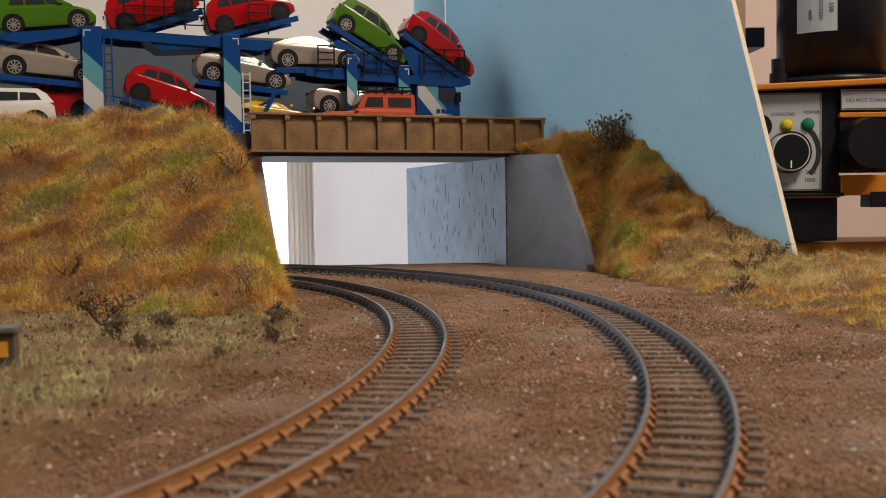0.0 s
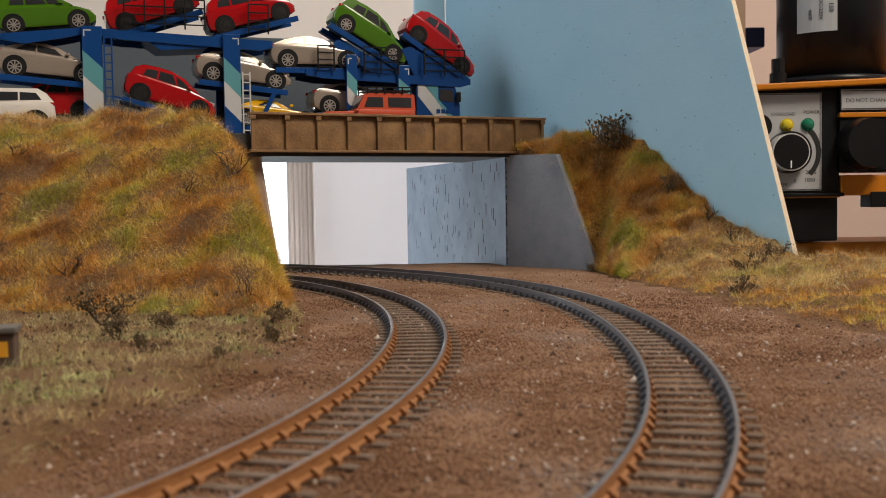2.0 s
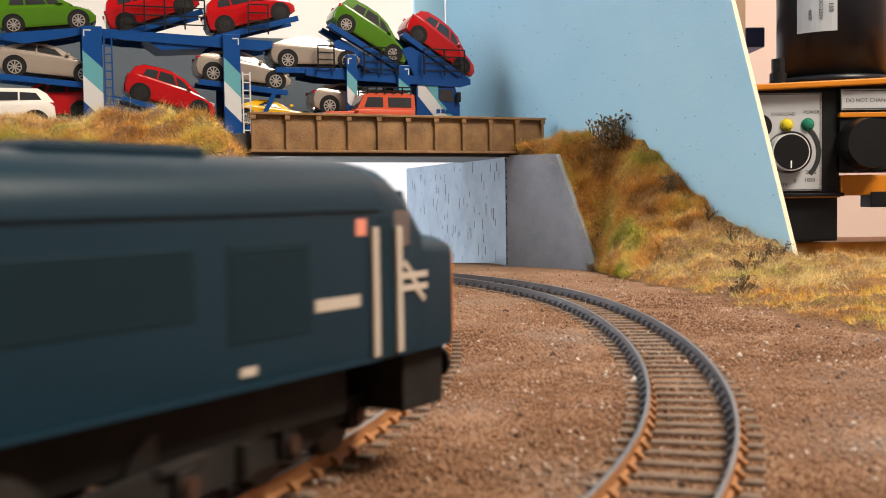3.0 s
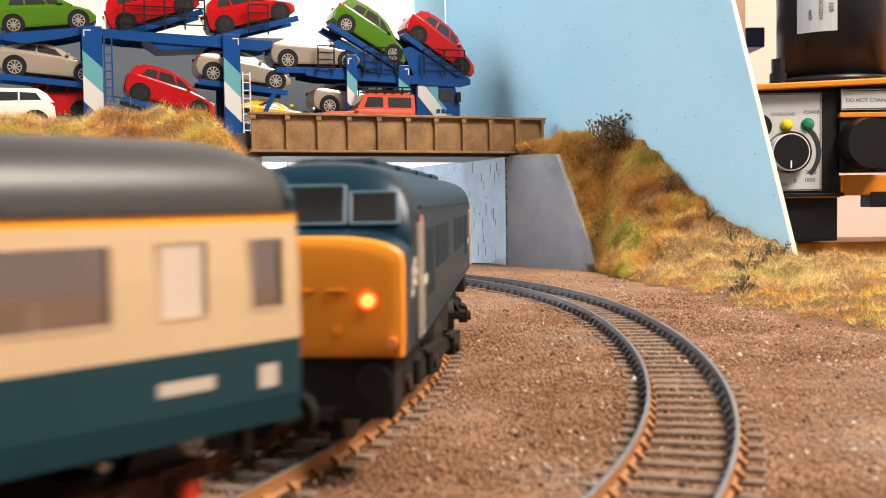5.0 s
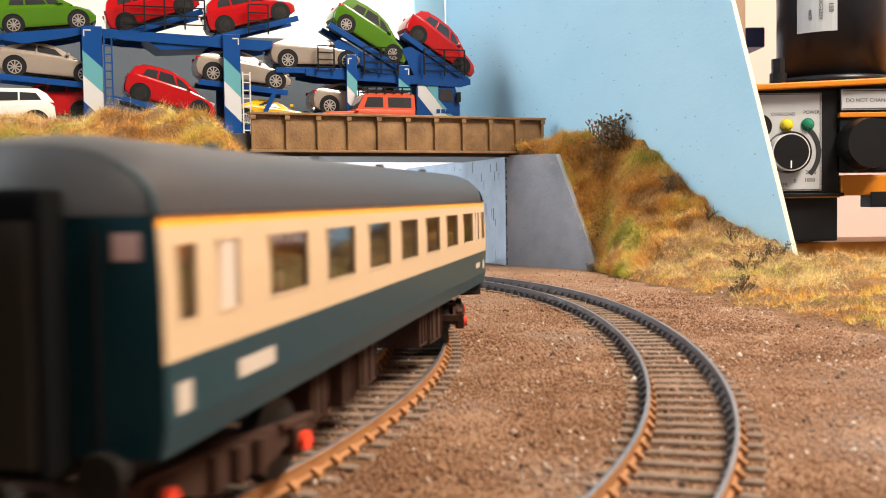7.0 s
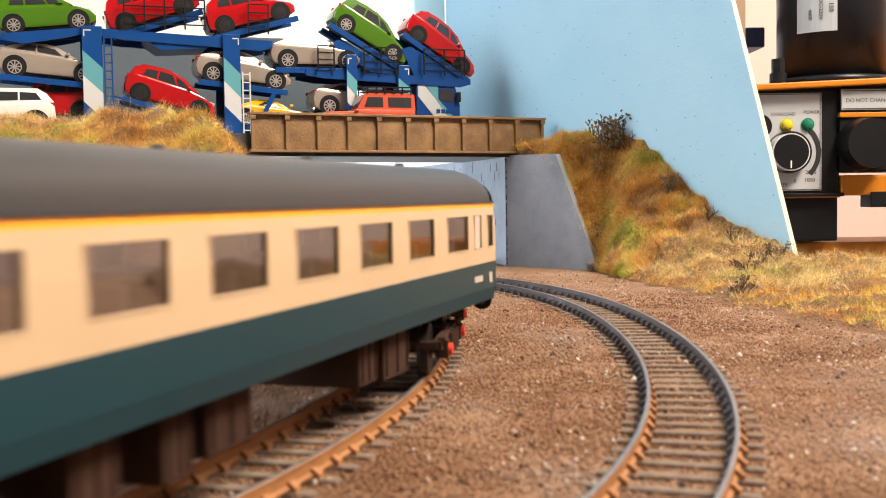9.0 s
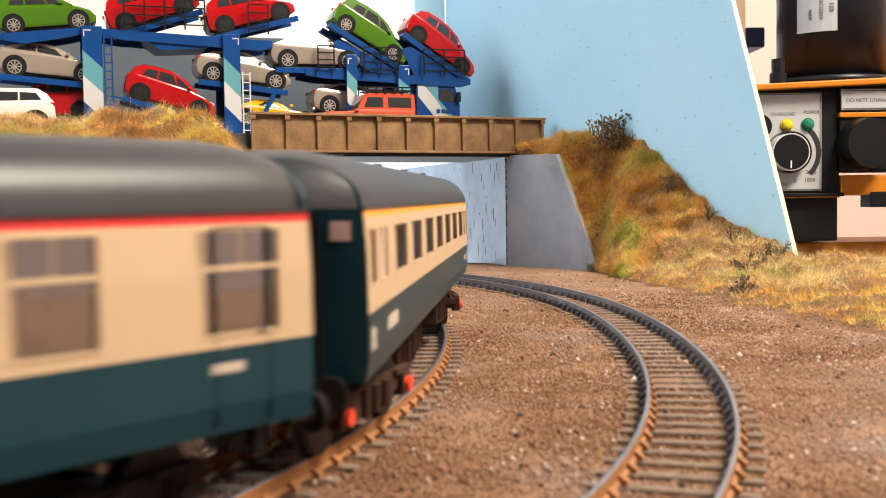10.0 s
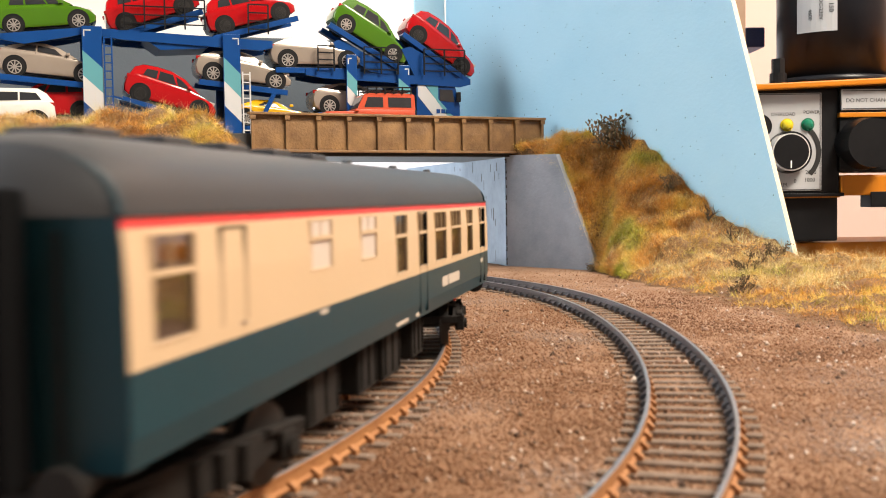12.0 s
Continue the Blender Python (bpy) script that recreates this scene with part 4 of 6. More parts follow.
def coach(label, L, windows, small, stripe, under, axle, boxes, bars, mark_one=False):
    """windows: openings (centre, width, low, high) in the side; small: frosted ones."""
    h = L / 2
    root = tagged(empty("railway_coach"), label, "coach", "coaches of the train")
    holes = [(c - w / 2, c + w / 2, z0, z1) for c, w, z0, z1, _ in windows]
    for side in (-1, 1):
        bm = bmesh.new()
        side_panel(bm, -h, h, 14.5, 25.1, [], side)
        part("side_lower", bm, COACH_TEAL, root, "dark teal lower side panel")
        bm = bmesh.new()
        side_panel(bm, -h, h, 25.1, 40.1, holes, side)
        part("side_upper", bm, COACH_CREAM, root, "cream upper side panel with window openings")
        bm = bmesh.new()
        side_panel(bm, -h, h, 40.1, 41.4, [], side)
        part("stripe", bm, stripe, root, "bright stripe along the eaves")
        for c, w, z0, z1, kind in windows:
            bm = bmesh.new()
            y = side * (side_y(33) - 0.35)
            box(bm, c - w / 2, c + w / 2, min(y, y - side * 0.2), max(y, y - side * 0.2), z0, z1)
            pane = part("window_pane", bm, FROSTED if kind == "frosted" else COACH_GLASS, root, "frosted pane" if kind == "frosted" else "")
            bm = bmesh.new()
            frame_ring(bm, (c - w / 2, c + w / 2, z0, z1), side, 0.35, 0.12)
            if mark_one:
                zb = z0 + (z1 - z0) * 0.64
                box(bm, c - w / 2, c + w / 2, *sorted((side * 16.4, side * 16.95)), zb - 0.35, zb + 0.35)
                for k in ((-0.17, 0.17) if w > 12 else (0,)):
                    box(bm, c + k * w - 0.12, c + k * w + 0.12, *sorted((side * 16.3, side * 16.7)), zb, z1)
            part("window_frame", bm, COACH_CREAM, pane)
        for x in small:
            bm = bmesh.new()
            for d in (-4.2, 4.2):
                box(bm, x + d - 0.07, x + d + 0.07, *sorted((side * 16.2, side * 17.03)), 15.5 if x > 0 else 27.0, 39.6)
            box(bm, x - 4.2, x + 4.2, *sorted((side * 16.2, side * 16.7)), 39.4, 39.65)
            part("door_seam", bm, BLACK, root, "dark thin door seam")
            bm = bmesh.new()
            box(bm, x + 2.4, x + 3.4, *sorted((side * 16.9, side * 17.35)), 26.5, 27.0, 0.1)
            part("door_handle", bm, STEEL, root)
        for x0, x1, z0, z1 in bars:
            bm = bmesh.new()
            y = side_y((z0 + z1) / 2) + 0.03
            a, b = (x0, x1) if side < 0 else (-x1, -x0)
            box(bm, a, b, *sorted((side * (y - 0.2), side * (y + 0.02))), z0, z1)
            part("lettering_bar", bm, LETTERING, root, "off-white lettering bar")
        bm = bmesh.new()
        box(bm, -h, h, *sorted((side * 16.2, side * 16.75)), 41.35, 41.75)
        part("gutter", bm, ROOF_GREY, root)
    # roof
    bm = bmesh.new()
    prof = ARC + [(-y, z) for y, z in ARC[-2::-1]]
    xs = [-h, -h + 1.2, -h + 4, -h + 9] + list(np.linspace(-h + 20, h - 20, 9)) + [h - 9, h - 4, h - 1.2, h]
    rings = []
    for x in xs:
        e = h - abs(x)
        drop = 0.0 if e > 9 else 1.6 * ((9 - e) / 9) ** 2
        rings.append([bm.verts.new((x, y * (1 - 0.03 * drop), 41.4 + (z - 41.4) * (1 - 0.12 * drop))) for y, z in prof])
    for a, b in zip(rings, rings[1:]):
        for i in range(len(prof) - 1):
            bm.faces.new((a[i], b[i], b[i + 1], a[i + 1]))
    bm.faces.new(rings[0])
    bm.faces.new(rings[-1][::-1])
    bmesh.ops.recalc_face_normals(bm, faces=bm.faces)
    roof = part("roof", bm, ROOF_GREY, root, "grey curved roof", smooth=True)
    for i, x in enumerate(np.linspace(-h + 18, h - 18, 9 if not mark_one else 11)):
        bm = bmesh.new()
        if mark_one and x < -10:
            box(bm, x - 5, x + 5, -5, 5, 50.2, 52.0, 0.5)
        else:
            cyl(bm, 1.6, 1.8, mpose(x, -4.5 if i % 2 else 4.5, 50.6), 1.0, seg=12)
        part("roof_vent", bm, ROOF_GREY, roof)
    # ends
    for d in (-1, 1):
        bm = bmesh.new()
        outline = [(side_y(z), z) for z, _ in BODY] + ARC[1:]
        outline = outline + [(-y, z) for y, z in outline[-2::-1]]
        vs = [bm.verts.new((d * (h - 0.05), y * 0.995, z if z < 42 else 41.4 + (z - 41.4) * 0.8)) for y, z in outline]
        f = bm.faces.new(vs)
        r = bmesh.ops.extrude_face_region(bm, geom=[f])
        bmesh.ops.translate(bm, vec=(-d * 0.8, 0, 0), verts=[v for v in r["geom"] if isinstance(v, bmesh.types.BMVert)])
        bmesh.ops.recalc_face_normals(bm, faces=bm.faces)
        end = part("end_panel", bm, COACH_TEAL, root, "dark teal end panel")
        bm = bmesh.new()
        box(bm, *sorted((d * h, d * (h + 5.2))), -5.8, 5.8, 13, 44.5, 0.8)
        part("gangway", bm, BLACK_CLOTH, end, "black corridor gangway")
        bm = bmesh.new()
        box(bm, *sorted((d * (h + 5.1), d * (h + 5.5))), -4.4, 4.4, 14.5, 41)
        part("gangway_door", bm, mat("dull_beige_door", (0.035, 0.030, 0.025), 0.8, spec=0.15), end, "dull beige gangway door")
        bm = bmesh.new()
        box(bm, *sorted((d * h, d * (h + 0.15))), -14.4, -11.2, 36.5, 39.5)
        if mark_one:
            bm.free()
        else:
            part("warning_plate", bm, mat("pale_pink_plate", (0.55, 0.36, 0.33), 0.5), end, "pale pink warning plate")
        for s in (-1, 1):
            bm = bmesh.new()
            cyl(bm, 0.35, 24, mpose(d * (h + 0.4), s * 9.3, 28), seg=8)
            part("end_handrail", bm, BLACK, end)
        buffers(root, d * h, BOGIE_BLACK)
    # inside
    bm = bmesh.new()
    box(bm, -h + 1, h - 1, -16, 16, 14.5, 17.5)
    part("floor_pan", bm, BOGIE_BLACK, root)
    for x in np.arange(-h + 30, h - 25, 14.3):
        for s in (-1, 1):
            bm = bmesh.new()
            box(bm, x - 1.2, x + 1.2, *sorted((s * 4, s * 15.4)), 17.5, 32.5, 0.6)
            box(bm, x - 4.2, x + 4.2, *sorted((s * 4, s * 15.4)), 17.5, 24.0, 0.6)
            part("seat", bm, SEAT, root, "purple-grey passenger seat")
    for x in (-h + 24, h - 24):
        bm = bmesh.new()
        box(bm, x - 0.4, x + 0.4, -16, 16, 17.5, 42)
        part("partition", bm, LINING, root)
    underframe_boxes(root, boxes, under)
    bogies = [bogie(root, s * 93, (-17, 17), 6.4, 46, under, axle) for s in (-1, 1)]
    for s in (-1, 1):
        bm = bmesh.new()
        box(bm, h - 2 if s > 0 else -h - 3, h + 3 if s > 0 else -h + 2, -1.2, 1.2, 8, 10)
        box(bm, *sorted((s * (h + 2), s * (h + 4))), -2.2, 2.2, 6.5, 11, 0.4)
        part("coupling", bm, BLACK, root)
    return root, bogies


FO = [(c, 17.4, 29.4, 38.0, "clear") for c in [3.6 + 28.6 * k for k in range(-3, 4)]]
FO += [(x, 6.4, 29.4, 38.0, "frosted") for x in (-106.4, 108.0)] + [(x, 4.9, 29.4, 38.0, "clear") for x in (-119.4, 120.6)]
FO_BARS = [(104, 112, 20.3, 21.9), (119, 122, 19.3, 22.2), (-104, -90, 20.0, 22.4), (-123, -119, 19.0, 22.5)]
FO_BOXES = [(44, 60, 4), (30, 40, 5), (-30, -16, 5), (-42, -34, 4), (-62, -52, 5)]
COACH_ONE = coach("blue and cream first class coach with a yellow stripe", 252, FO, [], STRIPE_YELLOW, BOGIE_BROWN, AXLE_RED, FO_BOXES, FO_BARS)
COACH_TWO = coach("blue and cream coach with yellow stripe and brown bogies", 252, FO, [], STRIPE_YELLOW, BOGIE_BROWN, AXLE_RED, FO_BOXES, FO_BARS)
RB = [(117, 11.5, 26.8, 39.2, "clear"), (92, 10, 26.8, 39.2, "clear"), (68, 15, 26.8, 39.2, "clear"), (45, 15, 26.8, 39.2, "clear"), (22, 10, 26.8, 39.2, "clear"),
      (-1, 10.5, 26.8, 39.2, "clear"), (-29, 11.4, 31.6, 39.4, "frosted"), (-60, 11.4, 31.6, 39.4, "frosted"), (-117, 11.0, 27.5, 39.2, "clear")]
RB_BARS = [(46, 54, 19.6, 22.2), (55, 72, 19.6, 22.2), (112, 117, 22.0, 23.2), (-62, -58, 24.0, 24.8), (14, 20, 15.2, 16.2), (-6, 6, 15.2, 16.2)]
RB_BOXES = [(24, 36, 4), (-6, 10, 3.5), (-26, -12, 4), (-58, -40, 4)]
COACH_THREE = coach("blue and cream buffet coach with a red stripe", 257, RB, [117, 22, -99], STRIPE_RED, BOGIE_BLACK, BOGIE_BLACK, RB_BOXES, RB_BARS, True)


def locomotive():
    root = tagged(empty("diesel_locomotive"), "blue diesel locomotive with yellow ends and white handrails", "locomotive")

    def section(x, w, zb, zs, zt):
        half = [(w * 0.985, zb), (w, zb + 3), (w, (zb + zs) / 2), (w, zs)]
        half += [(w * math.cos(a) ** 0.7, zs + (zt - zs) * math.sin(a) ** 0.85) for a in [i * math.pi / 14 for i in range(1, 7)]] + [(0.0, zt)]
        return [(x, y, z) for y, z in half] + [(x, -y, z) for y, z in half[-2::-1]]

    def loft(name, rows, m, label, parent, caps=True):
        bm = bmesh.new()
        rings = [[bm.verts.new(p) for p in section(*r)] for r in rows]
        n = len(rings[0])
        for a, b in zip(rings, rings[1:]):
            for i in range(n):
                bm.faces.new((a[i], b[i], b[(i + 1) % n], a[(i + 1) % n]))
        bm.faces.new(rings[0])
        bm.faces.new(rings[-1][::-1])
        bmesh.ops.recalc_face_normals(bm, faces=bm.faces)
        ob = part(name, bm, m, parent, label, smooth=True)
        ob.data.set_sharp_from_angle(angle=radians(35))
        return ob

    loft("body", [(-109, 16.9, 17.2, 40.5, 49.6), (109, 16.9, 17.2, 40.5, 49.6)], RAIL_BLUE, "blue locomotive body", root)
    for d in (-1, 1):
        cab = loft("cab", [(d * 109.02, 16.9, 17.2, 40.5, 49.6), (d * 114, 16.9, 17.2, 40.2, 49.0), (d * 117.5, 16.6, 17.2, 39.2, 46.5), (d * 121.0, 16.7, 17.2, 36.8, 38.6), (d * 121.6, 16.7, 17.2, 33.6, 37.8),
                           (d * 131.4, 16.5, 17.3, 33.0, 37.0)], RAIL_BLUE, "blue cab and nose", root)
        loft("nose_front", [(d * 131.42, 16.52, 17.3, 33.0, 37.0), (d * 132.4, 16.1, 17.4, 32.6, 36.6), (d * 132.8, 15.2, 17.8, 32.0, 35.8), (d * 133.0, 14.0, 18.4, 31.2, 34.8)], WARN_YELLOW,
             "yellow nose front", root)
        # windscreens
        for y0, y1 in ((-14.6, -6.4), (-5.4, 5.4), (6.4, 14.6)):
            bm = bmesh.new()
            side = 1.0 if abs(y0 + y1) > 1 else 0.0

            def scr(y, z):
                k = (z - 38.4) / 8.4
                return (d * (121.25 - 3.6 * k - 0.045 * (abs(y) - 5) * side), y, z)

            a = [bm.verts.new(scr(y, z)) for y, z in ((y0, 38.7), (y1, 38.7), (y1 * (0.97), 45.2 - 1.2 * side), (y0 * 0.97, 45.2 - 1.2 * side))]
            f = bm.faces.new(a)
            r = bmesh.ops.extrude_face_region(bm, geom=[f])
            bmesh.ops.translate(bm, vec=(d * 0.5, 0, 0.1), verts=[v for v in r["geom"] if isinstance(v, bmesh.types.BMVert)])
            bmesh.ops.recalc_face_normals(bm, faces=bm.faces)
            part("windscreen", bm, CAB_GLASS, cab, "dark cab windscreen")
            bm = bmesh.new()
            for p, q in ((0, 1), (1, 2), (2, 3), (3, 0)):
                pts = [Vector(scr(*c)) for c in ((y0, 38.7), (y1, 38.7), (y1 * 0.97, 45.2 - 1.2 * side), (y0 * 0.97, 45.2 - 1.2 * side))]
                u = pts[q] - pts[p]
                mid = (pts[p] + pts[q]) / 2 + Vector((d * 0.5, 0, 0))
                cyl(bm, 0.24, u.length, Matrix.Translation(mid) @ u.to_track_quat("Z", "Y").to_matrix().to_4x4(), seg=6)
            part("windscreen_trim", bm, mat("blue_grey_screen_trim", (0.10, 0.16, 0.21), 0.4), cab, "blue-grey windscreen trim")
        for s in (-1, 1):
            bm = bmesh.new()
            box(bm, *sorted((d * 112.4, d * 117.2)), *sorted((s * 16.4, s * 16.98)), 35.0, 41.0, 0.3)
            part("side_window", bm, window_glass("pale_side_glass", (0.5, 0.5, 0.52), 0.35), cab, "pale cab side window")
            for x in (106.4, 113.2):
                bm = bmesh.new()
                box(bm, *sorted((d * (x - 0.85), d * (x + 0.85))), *sorted((s * 16.8, s * 17.5)), 18.0, 38.4, 0.2)
                part("handrail", bm, LETTERING, cab, "cream white vertical handrail")
            bm = bmesh.new()
            box(bm, *sorted((d * 107.7, d * 112.0)), *sorted((s * 16.5, s * 16.95)), 17.6, 40.0, 0.1)
            part("cab_door", bm, GRILLE, cab, "dark recessed cab door")
            bm = bmesh.new()
            box(bm, *sorted((d * 101.6, d * 104.4)), *sorted((s * 16.7, s * 17.0)), 37.2, 39.8)
            part("flash_plate", bm, SALMON, cab, "salmon warning plate")
            for z, k in ((30.2, 0.0), (28.2, 0.0)):
                bm = bmesh.new()
                box(bm, *sorted((d * 114.4, d * 122.4)), *sorted((s * 15.3, s * 16.98)), z - 0.5, z + 0.5)
                part("emblem_bar", bm, LETTERING, cab, "white emblem bar")
            for x, z in ((116.8, 31.2), (120.0, 27.2), (118.4, 29.2)):
                bm = bmesh.new()
                box(bm, -2.0, 2.0, *sorted((s * 15.3, s * 16.96)), -0.45, 0.45, 0, pose(d * x, 0, z, 0, d * 40))
                part("emblem_bar", bm, LETTERING, cab, "white emblem bar")
            bm = bmesh.new()
            cyl(bm, 0.9, 1.6, mpose(d * 133.2, s * 14.4, 19.8, 0, 90), seg=12)
            part("marker_lamp", bm, AXLE_ORANGE, cab, "orange lamp")
        lamp_y = -10.6 if d < 0 else 10.6
        for y, m in ((lamp_y, TAIL_LAMP if d < 0 else LETTERING), (-lamp_y, LETTERING)):
            bm = bmesh.new()
            cyl(bm, 1.15, 0.8, mpose(d * 133.1, y, 26.6, 0, 90), seg=16)
            part("tail_lamp", bm, m, cab, "red lit tail lamp" if m is TAIL_LAMP else "unlit round lamp")
        for y in (-5.5, 5.5, 0):
            bm = bmesh.new()
            box(bm, *sorted((d * 132.9, d * 133.5)), y - 1.6, y + 1.6, 28.0, 28.5, 0.1)
            box(bm, *sorted((d * 132.9, d * 133.3)), y - 0.5, y + 0.5, 21.0, 22.4, 0.1)
            part("nose_fitting", bm, WARN_YELLOW, cab)
        buffers(root, d * 129, BOGIE_BLACK)
        bm = bmesh.new()
        box(bm, *sorted((d * 118, d * 131)), -14.5, 14.5, 7.0, 17.3, 0.5)
        part("buffer_beam", bm, BOGIE_BLACK, root)
    for s in (-1, 1):
        for x0, x1, z0, z1 in ((72, 90, 23.5, 37.0), (8, 66, 27.5, 37.0), (-66, -20, 27.5, 37.0), (-90, -72, 23.5, 37.0)):
            bm = bmesh.new()
            box(bm, x0, x1, *sorted((s * 16.6, s * 16.98)), z0, z1, 0.1)
            for z in np.arange(z0 + 0.6, z1 - 0.4, 0.9):
                box(bm, x0 + 0.5, x1 - 0.5, *sorted((s * 16.9, s * 17.12)), z, z + 0.4)
            part("grille", bm, GRILLE, root, "dark louvred grille")
        for x0, x1, z0, z1 in ((91.0, 102.4, 26.4, 28.2), (74.2, 77.4, 19.2, 20.4), (-102.4, -91.0, 26.4, 28.2)):
            bm = bmesh.new()
            box(bm, x0, x1, *sorted((s * 16.8, s * 17.02)), z0, z1)
            part("number_bar", bm, LETTERING, root, "off-white lettering bar")
        bm = bmesh.new()
        box(bm, -108, 108, *sorted((s * 16.6, s * 17.25)), 41.0, 41.5, 0.1)
        box(bm, -108, 108, *sorted((s * 16.8, s * 17.1)), 17.2, 18.0, 0.1)
        part("body_rib", bm, RAIL_BLUE, root)
    for x0, x1 in ((-96, -62), (-52, -14), (-4, 34), (48, 78)):
        bm = bmesh.new()
        box(bm, x0, x1, -8, 8, 48.6, 50.4, 0.6)
        hatch = part("roof_panel", bm, RAIL_BLUE, root, "blue roof hatch")
        for x in np.arange(x0 + 2, x1 - 2, 3.0):
            bm = bmesh.new()
            box(bm, x, x + 0.8, -7, 7, 50.2, 50.7)
            part("hatch_rib", bm, RAIL_BLUE, hatch)
    bm = bmesh.new()
    box(bm, -105, 105, -12, 12, 9, 17.4)
    part("underframe", bm, BOGIE_BLACK, root)
    bm = bmesh.new()
    box(bm, -22, 22, -14, 14, 4.5, 16, 0.8)
    part("fuel_tank", bm, BOGIE_BLACK, root)
    bogies = [bogie(root, s * 72, (-40 * s, -14 * s, 12 * s, 34 * s), 6.6, 104, BOGIE_BLACK, BOGIE_BROWN) for s in (-1, 1)]
    return root, bogies


LOCO = locomotive()
for ob in LOCO[0].children:
    if not ob.name.startswith("bogie"):
        for o in (ob, *ob.children):
            o.data.transform(Matrix.Diagonal((0.95, 1, 1, 1)))


# ---------------------------------------------------------------- grass, grains and shrubs
def tinted(name, stops, rough=0.85, scale=28.0, spread=0.5):
    """Colour from a mix of place and a random value for every blade or grain."""
    m = bpy.data.materials.new(name)
    m.use_nodes = True
    nt = m.node_tree
    b = nt.nodes["Principled BSDF"]
    b.inputs["Roughness"].default_value = rough
    tc = nt.nodes.new("ShaderNodeTexCoord")
    no = nt.nodes.new("ShaderNodeTexNoise")
    no.inputs["Scale"].default_value = scale
    no.inputs["Detail"].default_value = 4
    nt.links.new(tc.outputs["Object"], no.inputs["Vector"])
    geo = nt.nodes.new("ShaderNodeNewGeometry")
    mix = nt.nodes.new("ShaderNodeMix")
    mix.inputs[0].default_value = spread
    stretch = nt.nodes.new("ShaderNodeMapRange")
    stretch.inputs[1].default_value, stretch.inputs[2].default_value = 0.33, 0.67
    nt.links.new(no.outputs["Fac"], stretch.inputs[0])
    nt.links.new(stretch.outputs[0], mix.inputs[2])
    nt.links.new(geo.outputs["Random Per Island"], mix.inputs[3])
    ramp = nt.nodes.new("ShaderNodeValToRGB")
    els = ramp.color_ramp.elements
    while len(els) < len(stops):
        els.new(0.5)
    for e, (p, c) in zip(els, stops):
        e.position, e.color = p, (*c, 1)
    nt.links.new(mix.outputs[0], ramp.inputs[0])
    nt.links.new(ramp.outputs[0], b.inputs["Base Color"])
    return m


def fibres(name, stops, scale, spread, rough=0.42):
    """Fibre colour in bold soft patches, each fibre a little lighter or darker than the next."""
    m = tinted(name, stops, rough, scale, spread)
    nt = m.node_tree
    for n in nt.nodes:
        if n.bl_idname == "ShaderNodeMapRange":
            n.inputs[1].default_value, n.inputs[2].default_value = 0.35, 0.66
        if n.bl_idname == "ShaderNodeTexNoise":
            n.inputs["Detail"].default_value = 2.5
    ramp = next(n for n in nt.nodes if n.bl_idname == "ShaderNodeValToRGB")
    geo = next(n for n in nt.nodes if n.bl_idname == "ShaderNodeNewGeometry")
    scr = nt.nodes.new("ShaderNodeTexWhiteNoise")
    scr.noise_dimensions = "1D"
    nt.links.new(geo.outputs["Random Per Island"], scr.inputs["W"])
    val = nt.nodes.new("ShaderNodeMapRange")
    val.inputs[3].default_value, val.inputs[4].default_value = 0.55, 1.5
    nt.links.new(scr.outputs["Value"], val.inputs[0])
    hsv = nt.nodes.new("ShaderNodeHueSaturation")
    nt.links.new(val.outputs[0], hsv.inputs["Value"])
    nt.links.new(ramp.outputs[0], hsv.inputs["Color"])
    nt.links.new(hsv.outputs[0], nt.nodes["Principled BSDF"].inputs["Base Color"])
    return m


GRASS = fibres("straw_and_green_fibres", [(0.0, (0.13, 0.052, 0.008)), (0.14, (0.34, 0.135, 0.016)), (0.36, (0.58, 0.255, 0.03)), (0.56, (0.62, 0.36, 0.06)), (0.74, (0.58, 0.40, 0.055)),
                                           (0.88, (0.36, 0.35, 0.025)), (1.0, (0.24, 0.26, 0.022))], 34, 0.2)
PALE_GRASS = fibres("pale_green_fibres", [(0.1, (0.22, 0.12, 0.05)), (0.35, (0.40, 0.28, 0.12)), (0.58, (0.46, 0.40, 0.18)), (0.8, (0.36, 0.40, 0.14)), (1.0, (0.28, 0.34, 0.10))], 26, 0.25, 0.7)
DRY = fibres("dry_pale_fibres", [(0.2, (0.48, 0.31, 0.10)), (0.6, (0.62, 0.48, 0.21)), (0.9, (0.60, 0.56, 0.24))], 30, 0.5, 0.3)
CREST = fibres("pale_crest_fibres", [(0.2, (0.62, 0.42, 0.20)), (0.55, (0.70, 0.56, 0.32)), (0.85, (0.58, 0.52, 0.20))], 30, 0.3, 0.5)
GRAIN = tinted("mixed_ballast_grains", [(0.15, (0.13, 0.055, 0.024)), (0.4, (0.21, 0.10, 0.047)), (0.6, (0.26, 0.14, 0.08)), (0.8, (0.25, 0.175, 0.14)), (0.97, (0.38, 0.29, 0.23))], 0.9, 16, 0.32)
TWIG = mat("dark_brown_twig", (0.045, 0.030, 0.018), 0.9, 0, (0.085, 0.055, 0.03), 200)
LEAF = tinted("dull_flock_leaves", [(0.3, (0.05, 0.042, 0.016)), (0.5, (0.11, 0.068, 0.03)), (0.7, (0.18, 0.115, 0.055))], 0.9, 80, 0.6)
rng = np.random.default_rng(4)


